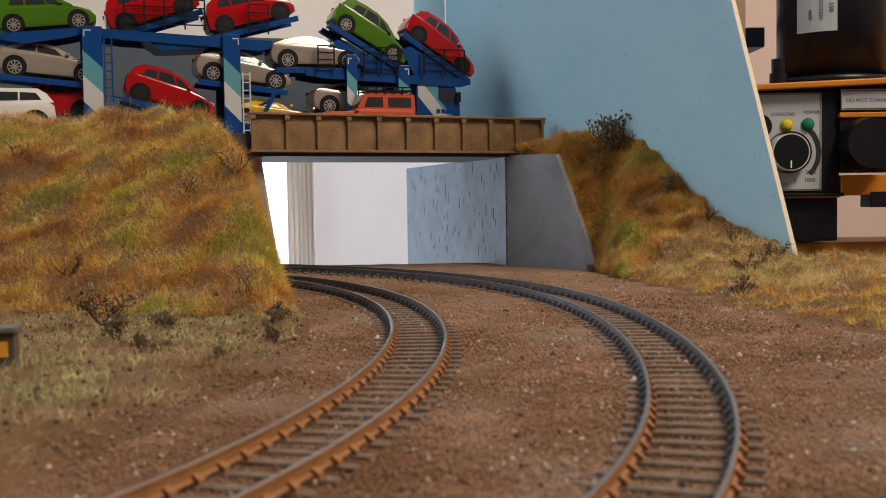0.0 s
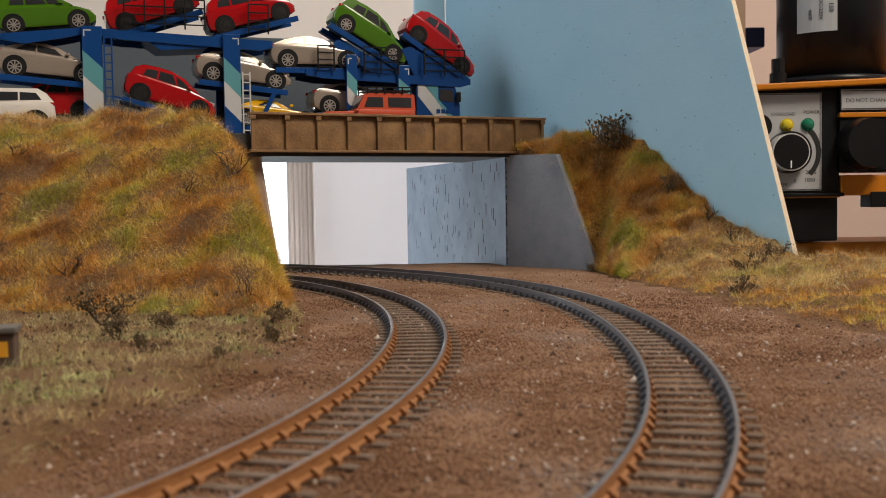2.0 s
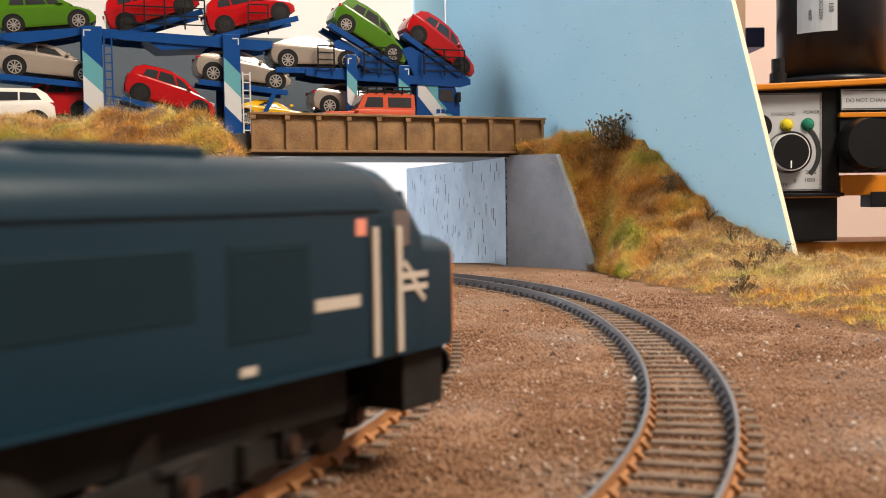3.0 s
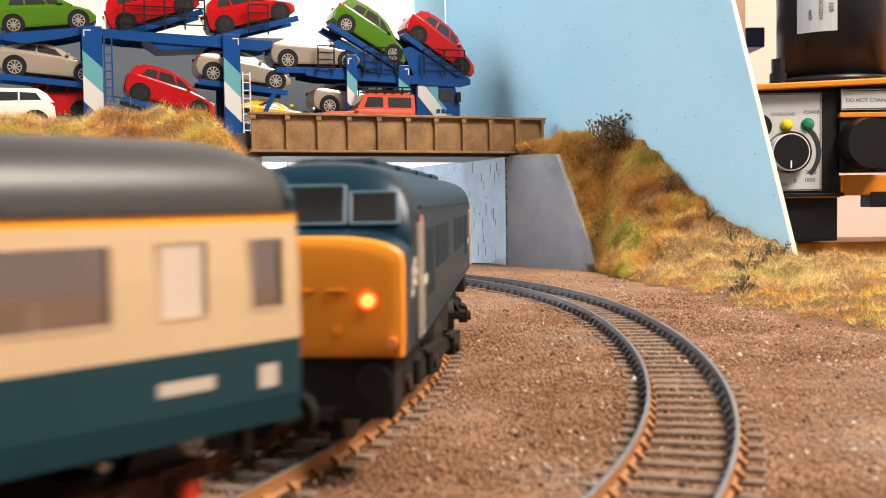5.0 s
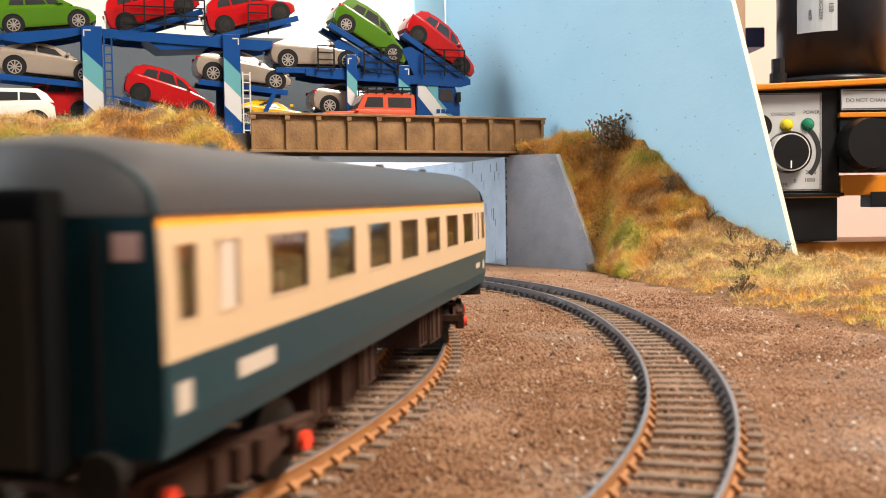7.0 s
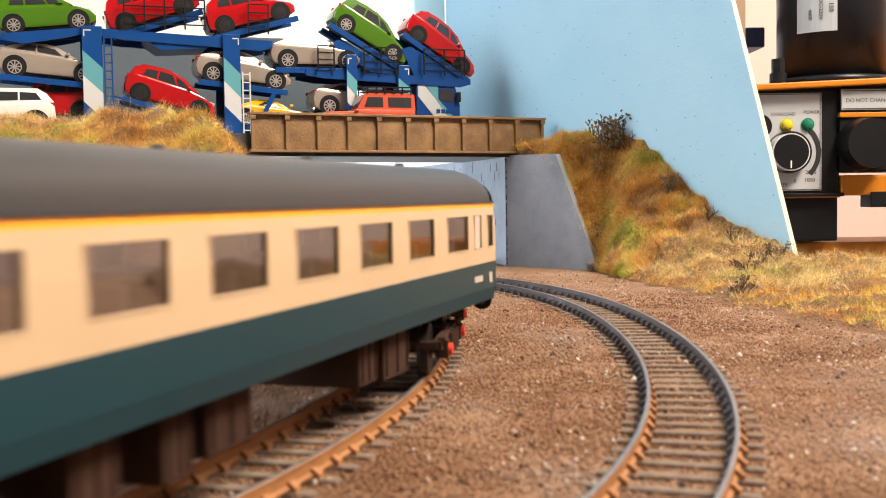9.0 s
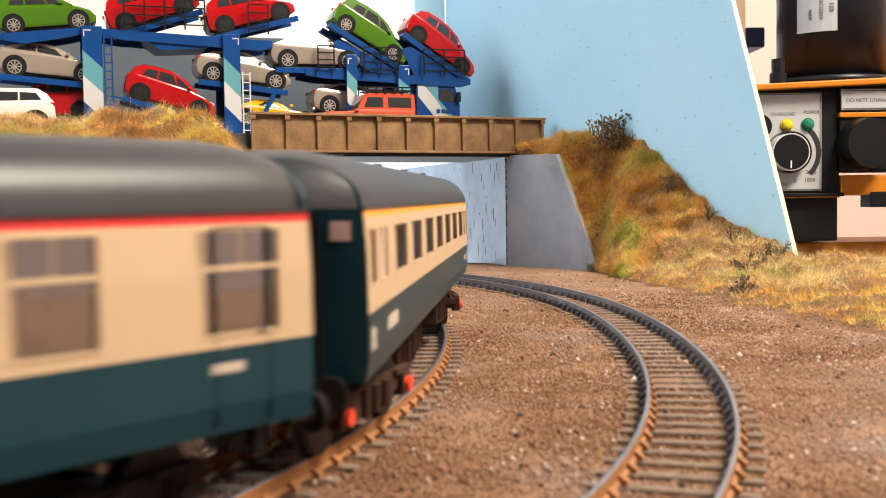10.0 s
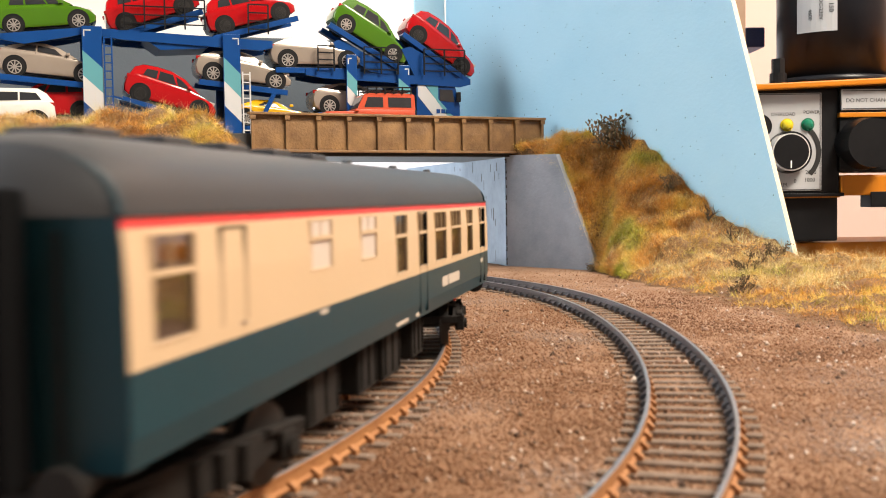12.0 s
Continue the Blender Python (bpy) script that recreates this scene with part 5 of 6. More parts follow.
def raw_mesh(name, verts, tris, material):
    me = bpy.data.meshes.new(name)
    me.vertices.add(len(verts))
    me.vertices.foreach_set("co", verts.astype(np.float32).ravel())
    me.loops.add(tris.size)
    me.loops.foreach_set("vertex_index", tris.astype(np.int32).ravel())
    me.polygons.add(len(tris))
    me.polygons.foreach_set("loop_start", np.arange(0, tris.size, 3, dtype=np.int32))
    me.update(calc_edges=True)
    me.materials.append(material)
    return new(name, me)


def blades(name, x, y, z, way3, length, width, material):
    """Curved tapering fibres, three triangles each; way3 is the direction in which each one starts."""
    n = len(x)
    ang = rng.uniform(0, 2 * np.pi, n)
    w = np.stack([np.cos(ang), np.sin(ang), rng.normal(0, 0.4, n)], 1) * width / 2
    base = np.stack([x, y, z - 0.5], 1)
    mid = base + way3 * (length * 0.5)[:, None]
    end = way3 + rng.normal(0, 0.55, (n, 3)) + np.array([0, 0, -0.12])
    end /= np.linalg.norm(end, axis=1)[:, None]
    tip = mid + end * (length * 0.55)[:, None]
    v = np.stack([base - w, base + w, mid + w * 0.7, mid - w * 0.7, tip], 1).reshape(-1, 3) * MM
    o = (np.arange(n) * 5)[:, None]
    t = np.concatenate([o + [0, 1, 2], o + [0, 2, 3], o + [3, 2, 4]], 1).reshape(-1, 3)
    return raw_mesh(name, v, t, material)


def slope_of(f, x, y):
    e = 1.5
    gx, gy = (f(x + e, y) - f(x - e, y)) / (2 * e), (f(x, y + e) - f(x, y - e)) / (2 * e)
    n = np.sqrt(1 + gx * gx + gy * gy)
    return -gx / n, -gy / n, n


def grow(name, f, x, y, keep, lift, lo, hi, width, material, label, messy=0.62):
    h = f(x, y)
    ok = keep(x, y, h)
    x, y, h = x[ok], y[ok], h[ok]
    nx, ny, n = slope_of(f, x, y)
    ok = rng.uniform(0, 3.2, len(x)) < n
    x, y, h, nx, ny, n = x[ok], y[ok], h[ok], nx[ok], ny[ok], n[ok]
    # fibres lie in tufts that lean together, this way and that
    tuft = np.stack([patch(x, y + h, 13, 21), patch(x, y + h, 13, 22), 0.6 * patch(x, y + h, 13, 23)], 1)
    go = np.stack([nx, ny, 1 / n], 1) * 0.55 + np.array([0, 0, 0.12]) + tuft * 0.85 + rng.normal(0, messy, (len(x), 3))
    go /= np.linalg.norm(go, axis=1)[:, None]
    length = rng.uniform(lo, hi, len(x)) * (1 + 0.35 * patch(x, y + h, 18, 24))
    ob = blades(name, x, y, h + lift, go, np.clip(length, lo * 0.5, hi * 1.6), width, material)
    return tagged(ob, label, "grass", kind="stuff")


gx, gy = rng.uniform(-300, -22, 1000000), rng.uniform(250, 640, 1000000)
ok = gx / gy > -0.46
gx, gy = gx[ok], gy[ok]
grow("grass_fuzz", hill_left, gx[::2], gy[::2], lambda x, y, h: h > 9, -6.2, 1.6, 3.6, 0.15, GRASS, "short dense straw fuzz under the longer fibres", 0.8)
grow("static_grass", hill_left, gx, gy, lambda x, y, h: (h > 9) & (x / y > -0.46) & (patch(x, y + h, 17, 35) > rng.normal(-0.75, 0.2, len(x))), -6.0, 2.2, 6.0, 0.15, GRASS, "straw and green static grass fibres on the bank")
gx, gy = rng.uniform(-230, -22, 230000), rng.uniform(110, 460, 230000)
grow("verge_grass", hill_left, gx, gy, lambda x, y, h: (h > 3.6) & (h < 14) & (x / y > -0.48) & (patch(x, y, 20, 31) + (h - 6) * 0.2 > rng.normal(-0.6, 0.35, len(x))), -6.0, 1.6, 4.2, 0.17, PALE_GRASS,
     "short pale green grass on the verge", 0.7)
gx, gy = rng.uniform(-330, -60, 90000), rng.uniform(560, 650, 90000)
grow("crest_fibres", hill_left, gx, gy, lambda x, y, h: (h > 72) & (x / y > -0.46), -5.5, 3.0, 7.0, 0.11, CREST, "pale straw fibres along the crest of the bank", 0.8)
gx, gy = rng.uniform(-400, -22, 150000), rng.uniform(250, 640, 150000)
grow("long_dry_fibres", hill_left, gx, gy, lambda x, y, h: (h > 14) & (x / y > -0.46) & ((h > 76) | (patch(x, y + h, 24, 33) > -0.2)), -5.5, 5.0, 10.0, 0.09, DRY, "long pale dry fibres standing out of the bank", 0.75)
s_, q_ = rng.uniform(112, 480, 300000), rng.uniform(-40, 260, 300000)
s_, q_ = np.append(s_, rng.uniform(116, 260, 200000)), np.append(q_, rng.uniform(0, 70, 200000))
gx, gy = CORNER[0] + s_ * BU.x + q_ * BN.x, CORNER[1] + s_ * BU.y + q_ * BN.y
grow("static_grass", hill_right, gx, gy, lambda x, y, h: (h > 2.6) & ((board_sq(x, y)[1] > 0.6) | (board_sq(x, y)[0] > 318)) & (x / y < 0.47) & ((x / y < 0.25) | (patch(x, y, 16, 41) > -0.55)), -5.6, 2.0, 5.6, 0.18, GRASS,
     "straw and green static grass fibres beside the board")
s_, q_ = rng.uniform(116, 400, 110000), rng.uniform(-20, 110, 110000)
gx, gy = CORNER[0] + s_ * BU.x + q_ * BN.x, CORNER[1] + s_ * BU.y + q_ * BN.y
grow("long_dry_fibres", hill_right, gx, gy, lambda x, y, h: (h > 5) & ((board_sq(x, y)[1] > 0.6) | (board_sq(x, y)[0] > 318)), -5.0, 4.0, 8.0, 0.10, DRY, "long pale dry fibres on the bank beside the board", 0.75)


def grains(name, count, area_fn, size, z0, material, label):
    x, y = area_fn(count)
    n = len(x)
    z0 = np.maximum(z0, -6.3 + np.maximum(hill_left(x, y), hill_right(x, y)))
    octa = np.array([[1, 0, 0], [-1, 0, 0], [0, 1, 0], [0, -1, 0], [0, 0, 1], [0, 0, -1]], float)
    tri = np.array([[0, 2, 4], [2, 1, 4], [1, 3, 4], [3, 0, 4], [2, 0, 5], [1, 2, 5], [3, 1, 5], [0, 3, 5]])
    s = rng.uniform(size[0], size[1], n) * (1 + 1.2 * (rng.uniform(0, 1, n) > 0.97))
    v = octa[None] * s[:, None, None] * rng.uniform(0.55, 1.25, (n, 6, 1))
    a = rng.uniform(0, 2 * np.pi, n)
    c, si = np.cos(a)[:, None], np.sin(a)[:, None]
    vx, vy = v[..., 0] * c - v[..., 1] * si, v[..., 0] * si + v[..., 1] * c
    v = np.stack([vx + x[:, None], vy + y[:, None], v[..., 2] + (z0 + rng.uniform(-0.2, 0.25, n))[:, None]], -1).reshape(-1, 3) * MM
    t = (tri[None] + (np.arange(n) * 6)[:, None, None]).reshape(-1, 3)
    return tagged(raw_mesh(name, v, t, material), label, "gravel", kind="stuff")


def everywhere(n):
    y = np.sqrt(rng.uniform(85 ** 2, 740 ** 2, n))
    y = 85 + (y - 85) * rng.uniform(0.25, 1.0, n)
    x = y * rng.uniform(-0.46, 0.46, n)
    ok = (hill_left(x, y) < 5.0) & (hill_right(x, y) < 4.5)
    return x[ok], y[ok]


def verge(n):
    x, y = rng.uniform(-230, -22, n), rng.uniform(110, 470, n)
    h = hill_left(x, y)
    ok = (h > 2.5) & (h < 16) & (x / y > -0.48)
    return x[ok], y[ok]


grains("ballast_grains", 170000, everywhere, (0.16, 0.40), -4.1, GRAIN, "fine brown and grey ballast grains around the tracks")


STONE = tinted("pale_loose_stones", [(0.2, (0.20, 0.11, 0.07)), (0.5, (0.36, 0.25, 0.19)), (0.8, (0.52, 0.43, 0.36))], 0.85, 30, 0.8)
grains("loose_stones", 1600, everywhere, (0.40, 0.75), -4.0, STONE, "scattered pale loose stones on the ballast")
CLOD = tinted("dark_earth_clods", [(0.2, (0.05, 0.025, 0.014)), (0.8, (0.10, 0.055, 0.03))], 0.95, 30, 0.8)
grains("leaf_litter", 2200, verge, (0.35, 1.0), -4.1, CLOD, "dark brown leaf litter and crumbs on the grassy verge")
grains("earth_clods", 1600, everywhere, (0.3, 0.65), -4.1, CLOD, "dark crumbs of earth on the ballast")


def shrub(x, y, z, size, seed, label, leaf=True):
    r = random.Random(seed)
    root = tagged(empty("shrub", pose(x * MM, y * MM, z * MM)), label, "shrub", "model shrubs")
    bm = bmesh.new()
    tips = []

    def branch(p, d, length, rad, depth):
        q = p
        for k in range(3):
            d = (d + Vector((r.uniform(-0.45, 0.45), r.uniform(-0.45, 0.45), r.uniform(-0.25, 0.35)))).normalized()
            e = q + d * length / 3
            cyl(bm, rad * (1 - 0.2 * k), length / 3 * 1.1, Matrix.Translation((q + e) / 2) @ (e - q).to_track_quat("Z", "Y").to_matrix().to_4x4(), rad * (0.8 - 0.2 * k), seg=5)
            q = e
            if depth and r.random() < 0.8:
                branch(q, (d + Vector((r.uniform(-1, 1), r.uniform(-1, 1), r.uniform(-0.2, 0.7)))).normalized(), length * 0.6, rad * 0.6, depth - 1)
        tips.append(q)

    for i in range(4):
        branch(Vector((r.uniform(-1, 1), r.uniform(-1, 1), -1)), Vector((r.uniform(-1, 1), r.uniform(-1, 1), r.uniform(0.3, 1))).normalized(), size, size * 0.055, 2)
    part("twig_tangle", bm, TWIG, root, "tangled dark twigs")
    if leaf:
        bm = bmesh.new()
        for t in tips:
            for j in range(9):
                p = t + Vector((r.gauss(0, 1), r.gauss(0, 1), r.gauss(0, 0.7))) * size * 0.16
                m = Matrix.Translation(p) @ Euler((r.uniform(0, 3), r.uniform(0, 3), r.uniform(0, 3))).to_matrix().to_4x4() @ Matrix.Diagonal((1, 0.6, 0.4, 1))
                bmesh.ops.create_icosphere(bm, subdivisions=1, radius=size * r.uniform(0.05, 0.11), matrix=m)
        tagged(part("foliage", bm, LEAF, root, "dull flock foliage"), kind="stuff")
    return root


def on_left(x, y):
    return float(hill_left(np.array([x]), np.array([y]))[0]) - 5.2


def on_right(s, q):
    x, y = CORNER[0] + s * BU.x + q * BN.x, CORNER[1] + s * BU.y + q * BN.y
    return x, y, float(hill_right(np.array([x]), np.array([y]))[0]) - 4.8


for i, (x, y, size, leaf, label) in enumerate((
        (-118, 372, 8, True, "dark green flocked shrub on the verge"), (-72, 392, 6, False, "brown dried shrub at the bank's foot"), (-92, 470, 9, False, "bare dark twig clump on the grass"),
        (-110, 468, 6, False, "bare dark twig clump on the grass"), (-190, 450, 9, False, "dark brown shrub on the grassy bank"), (-205, 520, 7, False, "dark brown shrub on the grassy bank"),
        (-150, 430, 7, False, "dark brown shrub on the grassy bank"), (-130, 540, 6, False, "bare dark twig clump on the grass"), (-60, 372, 5, True, "low brown scrub by the track"),
        (-52, 340, 4, True, "low brown scrub by the track"), (-88, 350, 5, True, "brown dried shrub at the bank's foot"), (-84, 300, 4, True, "low green scrub on the verge"),
        (-100, 330, 5, True, "dull shrub in the pale verge"), (-60, 292, 3, True, "low green scrub on the verge"), (-172, 400, 7, False, "dark brown shrub on the grassy bank"))):
    shrub(x, y, on_left(x, y), size, 30 + i, label, leaf)
for i, (s, q, size, leaf, label) in enumerate((
        (189, 3.5, 15, True, "large dry bush on top of the bank"), (196, 3, 12, False, "bare twigs on top of the bank"), (232, 12, 8, True, "brown shrub on the sloping bank"),
        (262, 10, 7, False, "twiggy shrub against the blue board"), (282, 12, 8, False, "twiggy shrub against the blue board"), (196, 36, 6, True, "brown shrub on the sloping bank"),
        (318, 22, 6, True, "low scrub at the board's end"), (330, 60, 7, True, "low scrub on the grassy verge"), (362, 110, 5, True, "low scrub on the grassy verge"), (345, 20, 7, False, "dry straw tuft with twigs"))):
    x, y, z = on_right(s, q)
    shrub(x, y, z - (5.5 if i < 2 else 1.0), size, 70 + i, label, leaf)


def lineside_cabinet():
    root = tagged(empty("lineside_cabinet", pose(-0.1165, 0.279, -0.0048, 0, 0, 12)), "small brown lineside cabinet with a yellow label", "cabinet")
    bm = bmesh.new()
    box(bm, -5, 5, -4, 4, 0, 14.5, 0.3)
    part("body", bm, mat("brown_cabinet_paint", (0.075, 0.045, 0.03), 0.8, 0, (0.11, 0.07, 0.05), 120), root)
    bm = bmesh.new()
    box(bm, -5.8, 5.8, -4.8, 4.8, 14.5, 16.2, 0.5)
    part("lid", bm, mat("grey_cabinet_lid", (0.12, 0.11, 0.10), 0.7), root, "grey cabinet lid")
    bm = bmesh.new()
    box(bm, 1.2, 3.6, -4.15, -3.9, 8.5, 12.5)
    part("label_plate", bm, STRIPE_YELLOW_PLATE, root, "yellow label plate")


STRIPE_YELLOW_PLATE = mat("yellow_label_plate", (0.75, 0.36, 0.02), 0.5)
lineside_cabinet()


# ---------------------------------------------------------------- machine beside the railway
PANEL_WHITE = mat("pale_grey_panel_print", (0.40, 0.40, 0.41), 0.4, 0, (0.37, 0.37, 0.38), 30)
INK = mat("black_print", (0.015, 0.015, 0.015), 0.5)


def lettering(text, x, y, z, size, root, rot=(90, 0, 0), m=None):
    cu = bpy.data.curves.new("printed_text", "FONT")
    cu.body, cu.size, cu.align_x, cu.align_y = text, size * MM, "CENTER", "CENTER"
    cu.extrude = 0.00005
    cu.materials.append(m or INK)
    ob = new("printed_text", cu)
    ob.parent = root
    ob.matrix_basis = pose(x * MM, y * MM, z * MM, *rot)
    return tagged(ob, "black printed lettering")


def machine():
    root = tagged(empty("bench_lathe"), "orange and black bench lathe with a speed panel", "lathe")

    def piece(name, mt, fn, label="", parent=None):
        bm = bmesh.new()
        fn(bm)
        return part(name, bm, mt, parent or root, label)

    Y = 900
    piece("control_box", BLACK, lambda bm: box(bm, 246, 331, Y, Y + 90, 41, 129, 2.0), "black control box")
    plate = piece("front_panel", PANEL_WHITE, lambda bm: box(bm, 250, 315.5, Y - 1.6, Y + 1, 44.5, 125.5, 0.6), "pale speed control panel")
    for x0, x1, z0, z1 in ((251, 314.5, 124.2, 124.8), (251, 314.5, 45.2, 45.8), (313.9, 314.5, 45.2, 124.8)):
        piece("panel_border", INK, lambda bm, a=(x0, x1, z0, z1): box(bm, a[0], a[1], Y - 1.8, Y - 1.5, a[2], a[3]), parent=plate)
    lettering("OVERLOAD", 283.5, Y - 1.75, 108.0, 3.9, plate)
    lettering("POWER", 307.0, Y - 1.75, 109.4, 3.9, plate)
    for x, col, name in ((286.5, (0.55, 0.42, 0.02), "yellow"), (303.8, (0.01, 0.14, 0.08), "green")):
        def lens(bm, x=x):
            cyl(bm, 5.4, 1.2, mpose(x, Y - 2, 99.2, 90), seg=24)
            r = bmesh.ops.create_uvsphere(bm, u_segments=20, v_segments=10, radius=4.6)
            bmesh.ops.transform(bm, matrix=mpose(x, Y - 2.4, 99.2) @ Matrix.Diagonal((1, 0.7, 1, 1)), verts=r["verts"])
        piece("indicator_lamp", mat(name + "_lamp_lens", col, 0.12), lens, name + " indicator lamp", plate)
    piece("selector_knob", BLACK, lambda bm: cyl(bm, 11, 9, mpose(262, Y - 5, 98, 90), 10, seg=28), "", plate)

    def dial(bm):
        cyl(bm, 17.5, 12, mpose(287, Y - 6, 76.5, 90), 17.0, seg=40)
    piece("speed_knob", BLACK, dial, "black speed knob", plate)

    def rim(bm):
        cyl(bm, 15.2, 15, mpose(283, Y - 17, 76.0, 90), 15.2, seg=40)
    kn = piece("knob_cap", mat("polished_knob_rim", (0.62, 0.60, 0.58), 0.25, 0.2), rim, "polished knob rim", plate)
    piece("knob_face", BLACK, lambda bm: cyl(bm, 14.2, 0.8, mpose(283, Y - 24.6, 76.0, 90), seg=40), "", kn)
    piece("pointer_mark", STRIPE_WHITE_PRINT, lambda bm: box(bm, 282.2, 283.2, Y - 25.3, Y - 24.9, 63.0, 69), "", kn)
    for a in range(-40, 41, 8):
        def arc(bm, a=a):
            box(bm, 24, 28, -0.3, 0.1, -1.9, 1.9, 0, pose(287, Y - 1.7, 76.5, 0, -a))
        piece("scale_arc", INK, arc, "", plate)
    lettering("2000", 306.5, Y - 1.75, 59.8, 4.6, plate)
    lettering("1000", 305.5, Y - 1.75, 53.4, 4.6, plate)
    lettering("0", 293.5, Y - 1.75, 52.5, 4.2, plate)
    lettering("P.M.", 284.0, Y - 1.75, 49.6, 4.2, plate)
    # warning plate and belt cover
    cover = piece("belt_cover", BLACK, lambda bm: box(bm, 329.5, 470, Y - 4, Y + 80, 60, 130, 1.5), "black belt cover")
    warn = piece("warning_plate", PANEL_WHITE, lambda bm: box(bm, 330.5, 440, Y - 5.6, Y - 3.5, 110.5, 127.5, 0.4), "white warning plate", cover)
    for z in (111.6, 126.2):
        piece("plate_border", INK, lambda bm, z=z: box(bm, 331.5, 438, Y - 5.9, Y - 5.5, z - 0.3, z + 0.3), parent=warn)
    t = lettering("DO NOT CHANGE WH", 334.0, Y - 5.75, 118.2, 4.5, warn)
    t.data.align_x = "LEFT"
    piece("orange_strip", ORANGE, lambda bm: box(bm, 329, 470, Y - 6, Y + 70, 104.5, 108.5, 0.6), "", cover)
    piece("round_knob", BLACK, lambda bm: cyl(bm, 22, 26, mpose(349, Y - 12, 82.5, 90), 20, seg=40), "large black round knob", cover)
    # orange casting
    piece("top_plate", ORANGE, lambda bm: box(bm, 236, 480, Y - 12, Y + 110, 128.5, 133.5, 1.2, Matrix.Rotation(radians(-2.0), 4, (0, 1, 0))) and bmesh.ops.translate(bm, vec=(0, 0, -10.2), verts=bm.verts), "orange top plate")
    piece("casting", ORANGE, lambda bm: box(bm, 331.5, 480, Y - 2, Y + 100, 40, 57, 1.5), "orange machine casting")
    piece("casting_lip", ORANGE, lambda bm: box(bm, 262, 331, Y - 2, Y + 100, 38.5, 40.8, 0.6), "orange casting lip")
    piece("lower_box", BLACK, lambda bm: box(bm, 285, 332, Y + 6, Y + 90, 2, 42, 2.0), "black box under the casting")
    piece("hanger", BLACK, lambda bm: box(bm, 270, 334, Y - 3, Y + 20, 39.5, 42.5, 0.5))
    piece("hanger", BLACK, lambda bm: box(bm, 356, 400, Y - 3, Y + 20, 30, 43, 0.5))
    piece("bed", ORANGE, lambda bm: box(bm, 236, 560, Y + 30, Y + 130, -26, 0, 1.5), "orange machine bed")
    piece("stand", BLACK, lambda bm: box(bm, 250, 290, Y + 40, Y + 100, -2, 45, 1.0))
    piece("feet", BLACK, lambda bm: box(bm, 236, 560, Y + 10, Y + 140, -60, -25, 2.0))

    # motor
    def motor(bm):
        cyl(bm, 46, 170, mpose(342, Y + 50, 222), seg=64)
        cyl(bm, 49, 6, mpose(342, Y + 50, 138), seg=64)
    mo = piece("motor", MOTOR_BLACK, motor, "satin black round motor")
    for p in mo.data.polygons:
        p.use_smooth = abs(p.normal.z) < 0.5

    def tag_plate(bm):
        vs = []
        for i in range(9):
            a = radians(-146 + 42 * i / 8)
            for z in (177.5, 236):
                vs.append(bm.verts.new((342 + 46.25 * math.cos(a), Y + 50 + 46.25 * math.sin(a), z)))
        for i in range(8):
            bm.faces.new((vs[2 * i], vs[2 * i + 2], vs[2 * i + 3], vs[2 * i + 1]))
        r = bmesh.ops.extrude_face_region(bm, geom=list(bm.faces))
        bmesh.ops.scale(bm, vec=(1.004, 1.004, 1), space=Matrix.Translation((-342, -(Y + 50), 0)), verts=[v for v in r["geom"] if isinstance(v, bmesh.types.BMVert)])
        bmesh.ops.recalc_face_normals(bm, faces=bm.faces)
    pl = piece("rating_plate", PANEL_WHITE, tag_plate, "white motor rating plate", mo)
    for text, deg, z, size in (("150", -110, 197, 5.5), ("DC-230V", -120, 196, 4.6), ("4600", -131, 192, 4.6)):
        a = radians(deg)
        lettering(text, 342 + 46.7 * math.cos(a), Y + 50 + 46.7 * math.sin(a), z, size, pl, (90, 0, deg + 90)).matrix_basis @= pose(0, 0, 0, 0, 0, -90)
    for x, y in ((283, Y + 10), (392, Y + 6)):
        def bolt(bm, x=x, y=y):
            cyl(bm, 7, 8, mpose(x, y, 139), seg=20)
            cyl(bm, 5.6, 14, mpose(x, y, 148), seg=6)
        piece("bolt", BLACK, bolt)
    piece("terminal_cover", mat("dark_blue_plastic", (0.02, 0.04, 0.14), 0.5), lambda bm: box(bm, 262, 296, Y + 90, Y + 150, 176, 194, 1.5), "dark blue cover behind the motor")
    piece("column_post", BOARD_EDGE_DARK, lambda bm: box(bm, 261, 270, Y + 60, Y + 80, 130, 420, 0.8), "tan upright strip")
    piece("column_back", BLACK, lambda bm: box(bm, 232, 262, Y + 60, Y + 110, 0, 420, 0.8), "dark upright")


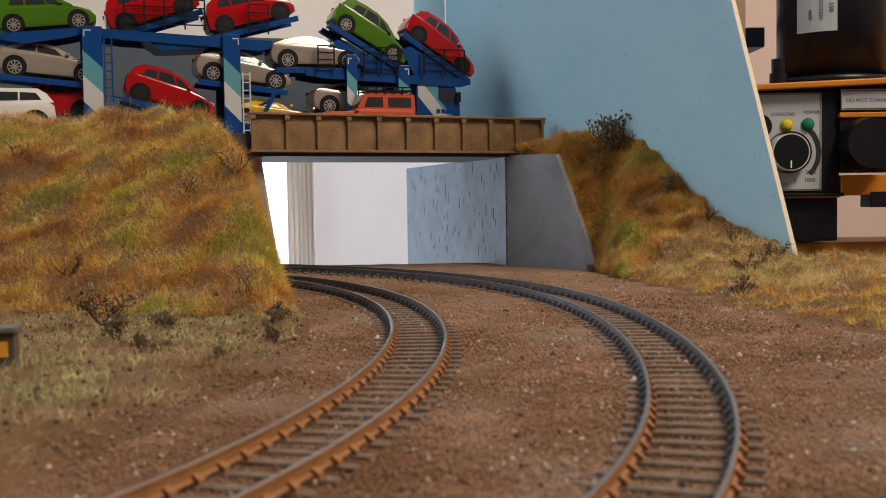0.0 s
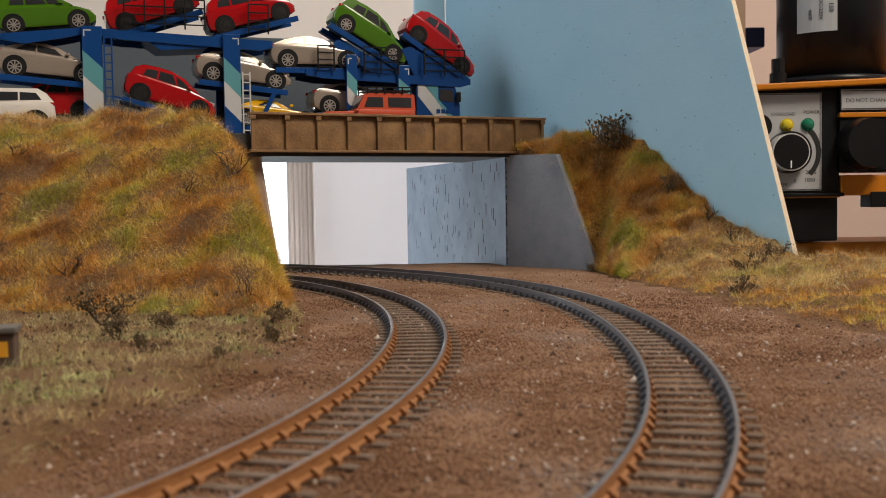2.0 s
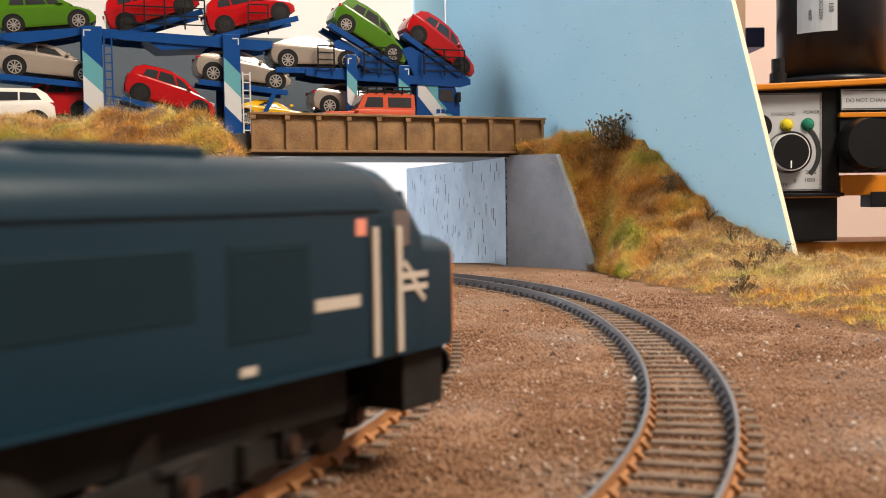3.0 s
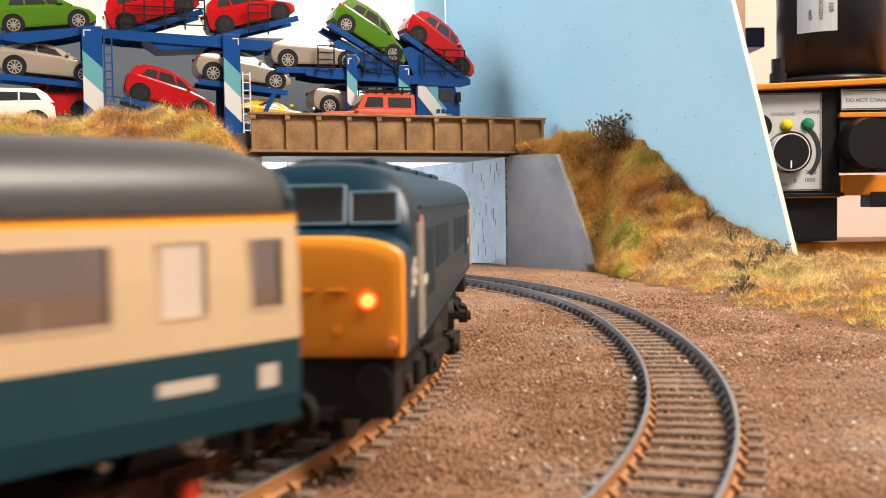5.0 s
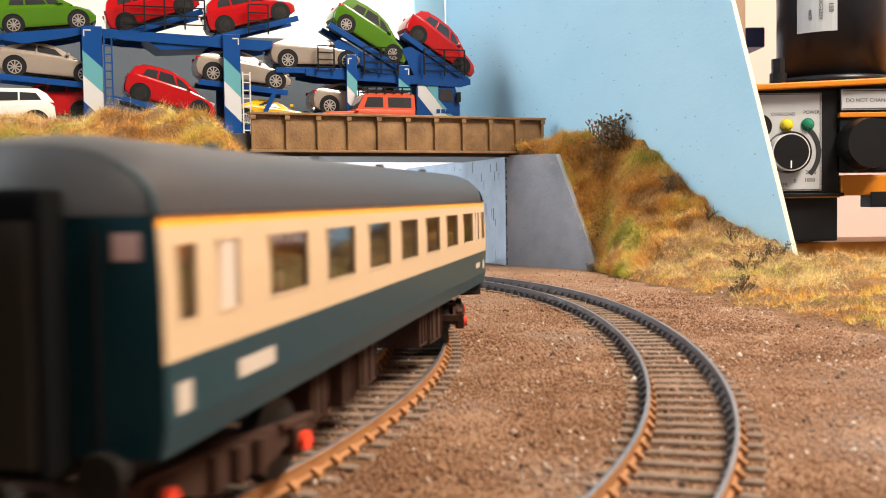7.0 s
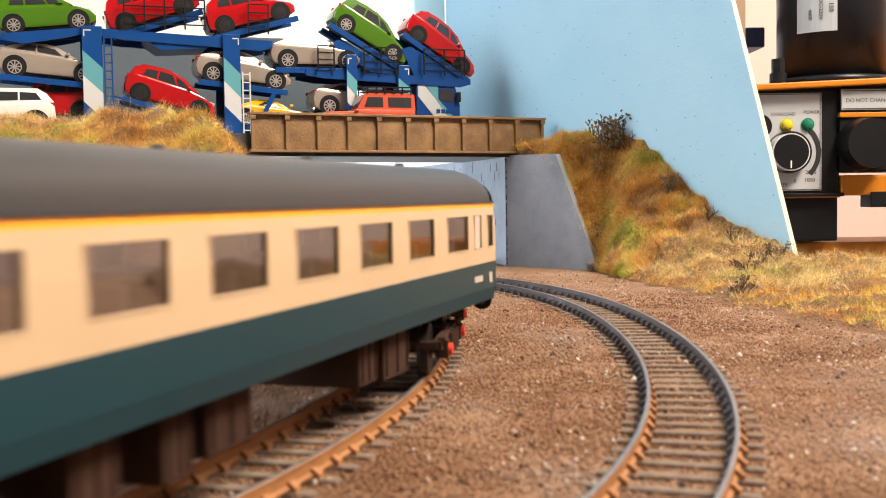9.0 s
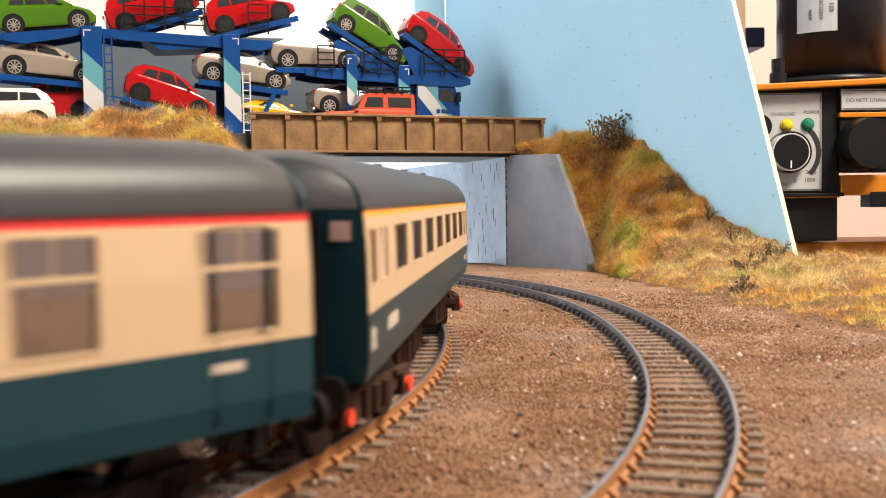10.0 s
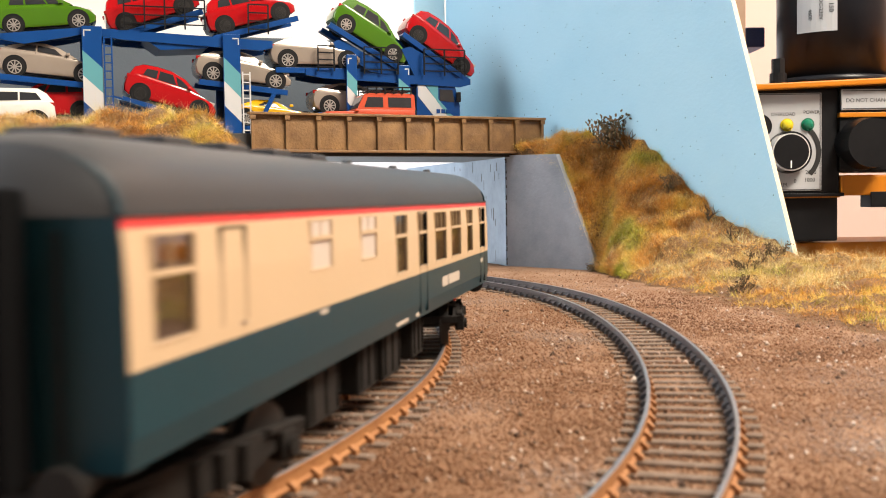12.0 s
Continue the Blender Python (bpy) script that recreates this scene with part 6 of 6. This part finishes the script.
MOTOR_BLACK = mat("satin_black_motor_paint", (0.006, 0.007, 0.010), 0.36, 0, (0.009, 0.010, 0.014), 25, 0.1, 300, spec=0.25)
STRIPE_WHITE_PRINT = mat("white_print", (0.7, 0.7, 0.68), 0.5)
BOARD_EDGE_DARK = mat("tan_wood_strip", (0.36, 0.23, 0.15), 0.7, 0, (0.30, 0.19, 0.12), 60)
machine()
bm = bmesh.new()
box(bm, 228, 900, 880, 1150, -85, -60, 3)
for x in (260, 860):
    for y in (910, 1120):
        box(bm, x - 22, x + 22, y - 22, y + 22, -900, -85)
tagged(part("workbench", bm, BLACK), "dark workbench that carries the lathe", "bench")
bm = bmesh.new()
cyl(bm, 5.2, 36, mpose(279, 660, 10), seg=24)
cyl(bm, 6.4, 2.5, mpose(279, 660, 27.5), seg=24)
tagged(part("clear_jar", bm, mat("pale_grey_plastic", (0.4, 0.4, 0.42), 0.3)), "small pale plastic tube at the board's edge", "tube")


# ---------------------------------------------------------------- the train's run
def way(t):
    """Place of the first coach's middle along the inner line, in millimetres."""
    return float(np.interp(t, (0, 2.5, 3, 5, 7, 9, 9.5, 10.5, 11, 12), (-822.9, -547.9, -494.0, -272.4, -55.9, 151.7, 204.2, 312.8, 366.3, 471.8)))


def motions():
    train = ((LOCO, 270.0, 72.0), (COACH_ONE, -3.6, 93.0), (COACH_TWO, -268.6, 93.0), (COACH_THREE, -535.0, 93.0))
    times = [i * 0.2 for i in range(61)]
    fine = [i * 0.05 for i in range(241)]
    for (thing, bogies), off, pivot in train:
        walk(thing, [(t, INNER.vehicle(way(t) + off, pivot)) for t in times])
        for k, (frame_part, wheels, radius) in enumerate(bogies):
            s = -pivot if k == 0 else pivot
            rows = []
            for t in times:
                ax, ay, _ = INNER.at(way(t) + off + pivot)
                bx, by, _ = INNER.at(way(t) + off - pivot)
                th = INNER.at(way(t) + off + s)[2] + math.pi / 2
                rows.append((t, pose(s * MM, 0, 0, 0, 0, math.degrees(th - math.atan2(ay - by, ax - bx)))))
            walk(frame_part, rows)
            for w in wheels:
                x, y, z = w.location
                walk(w, [(t, pose(x, y, z, 0, math.degrees(way(t) / radius), 0)) for t in fine])


motions()
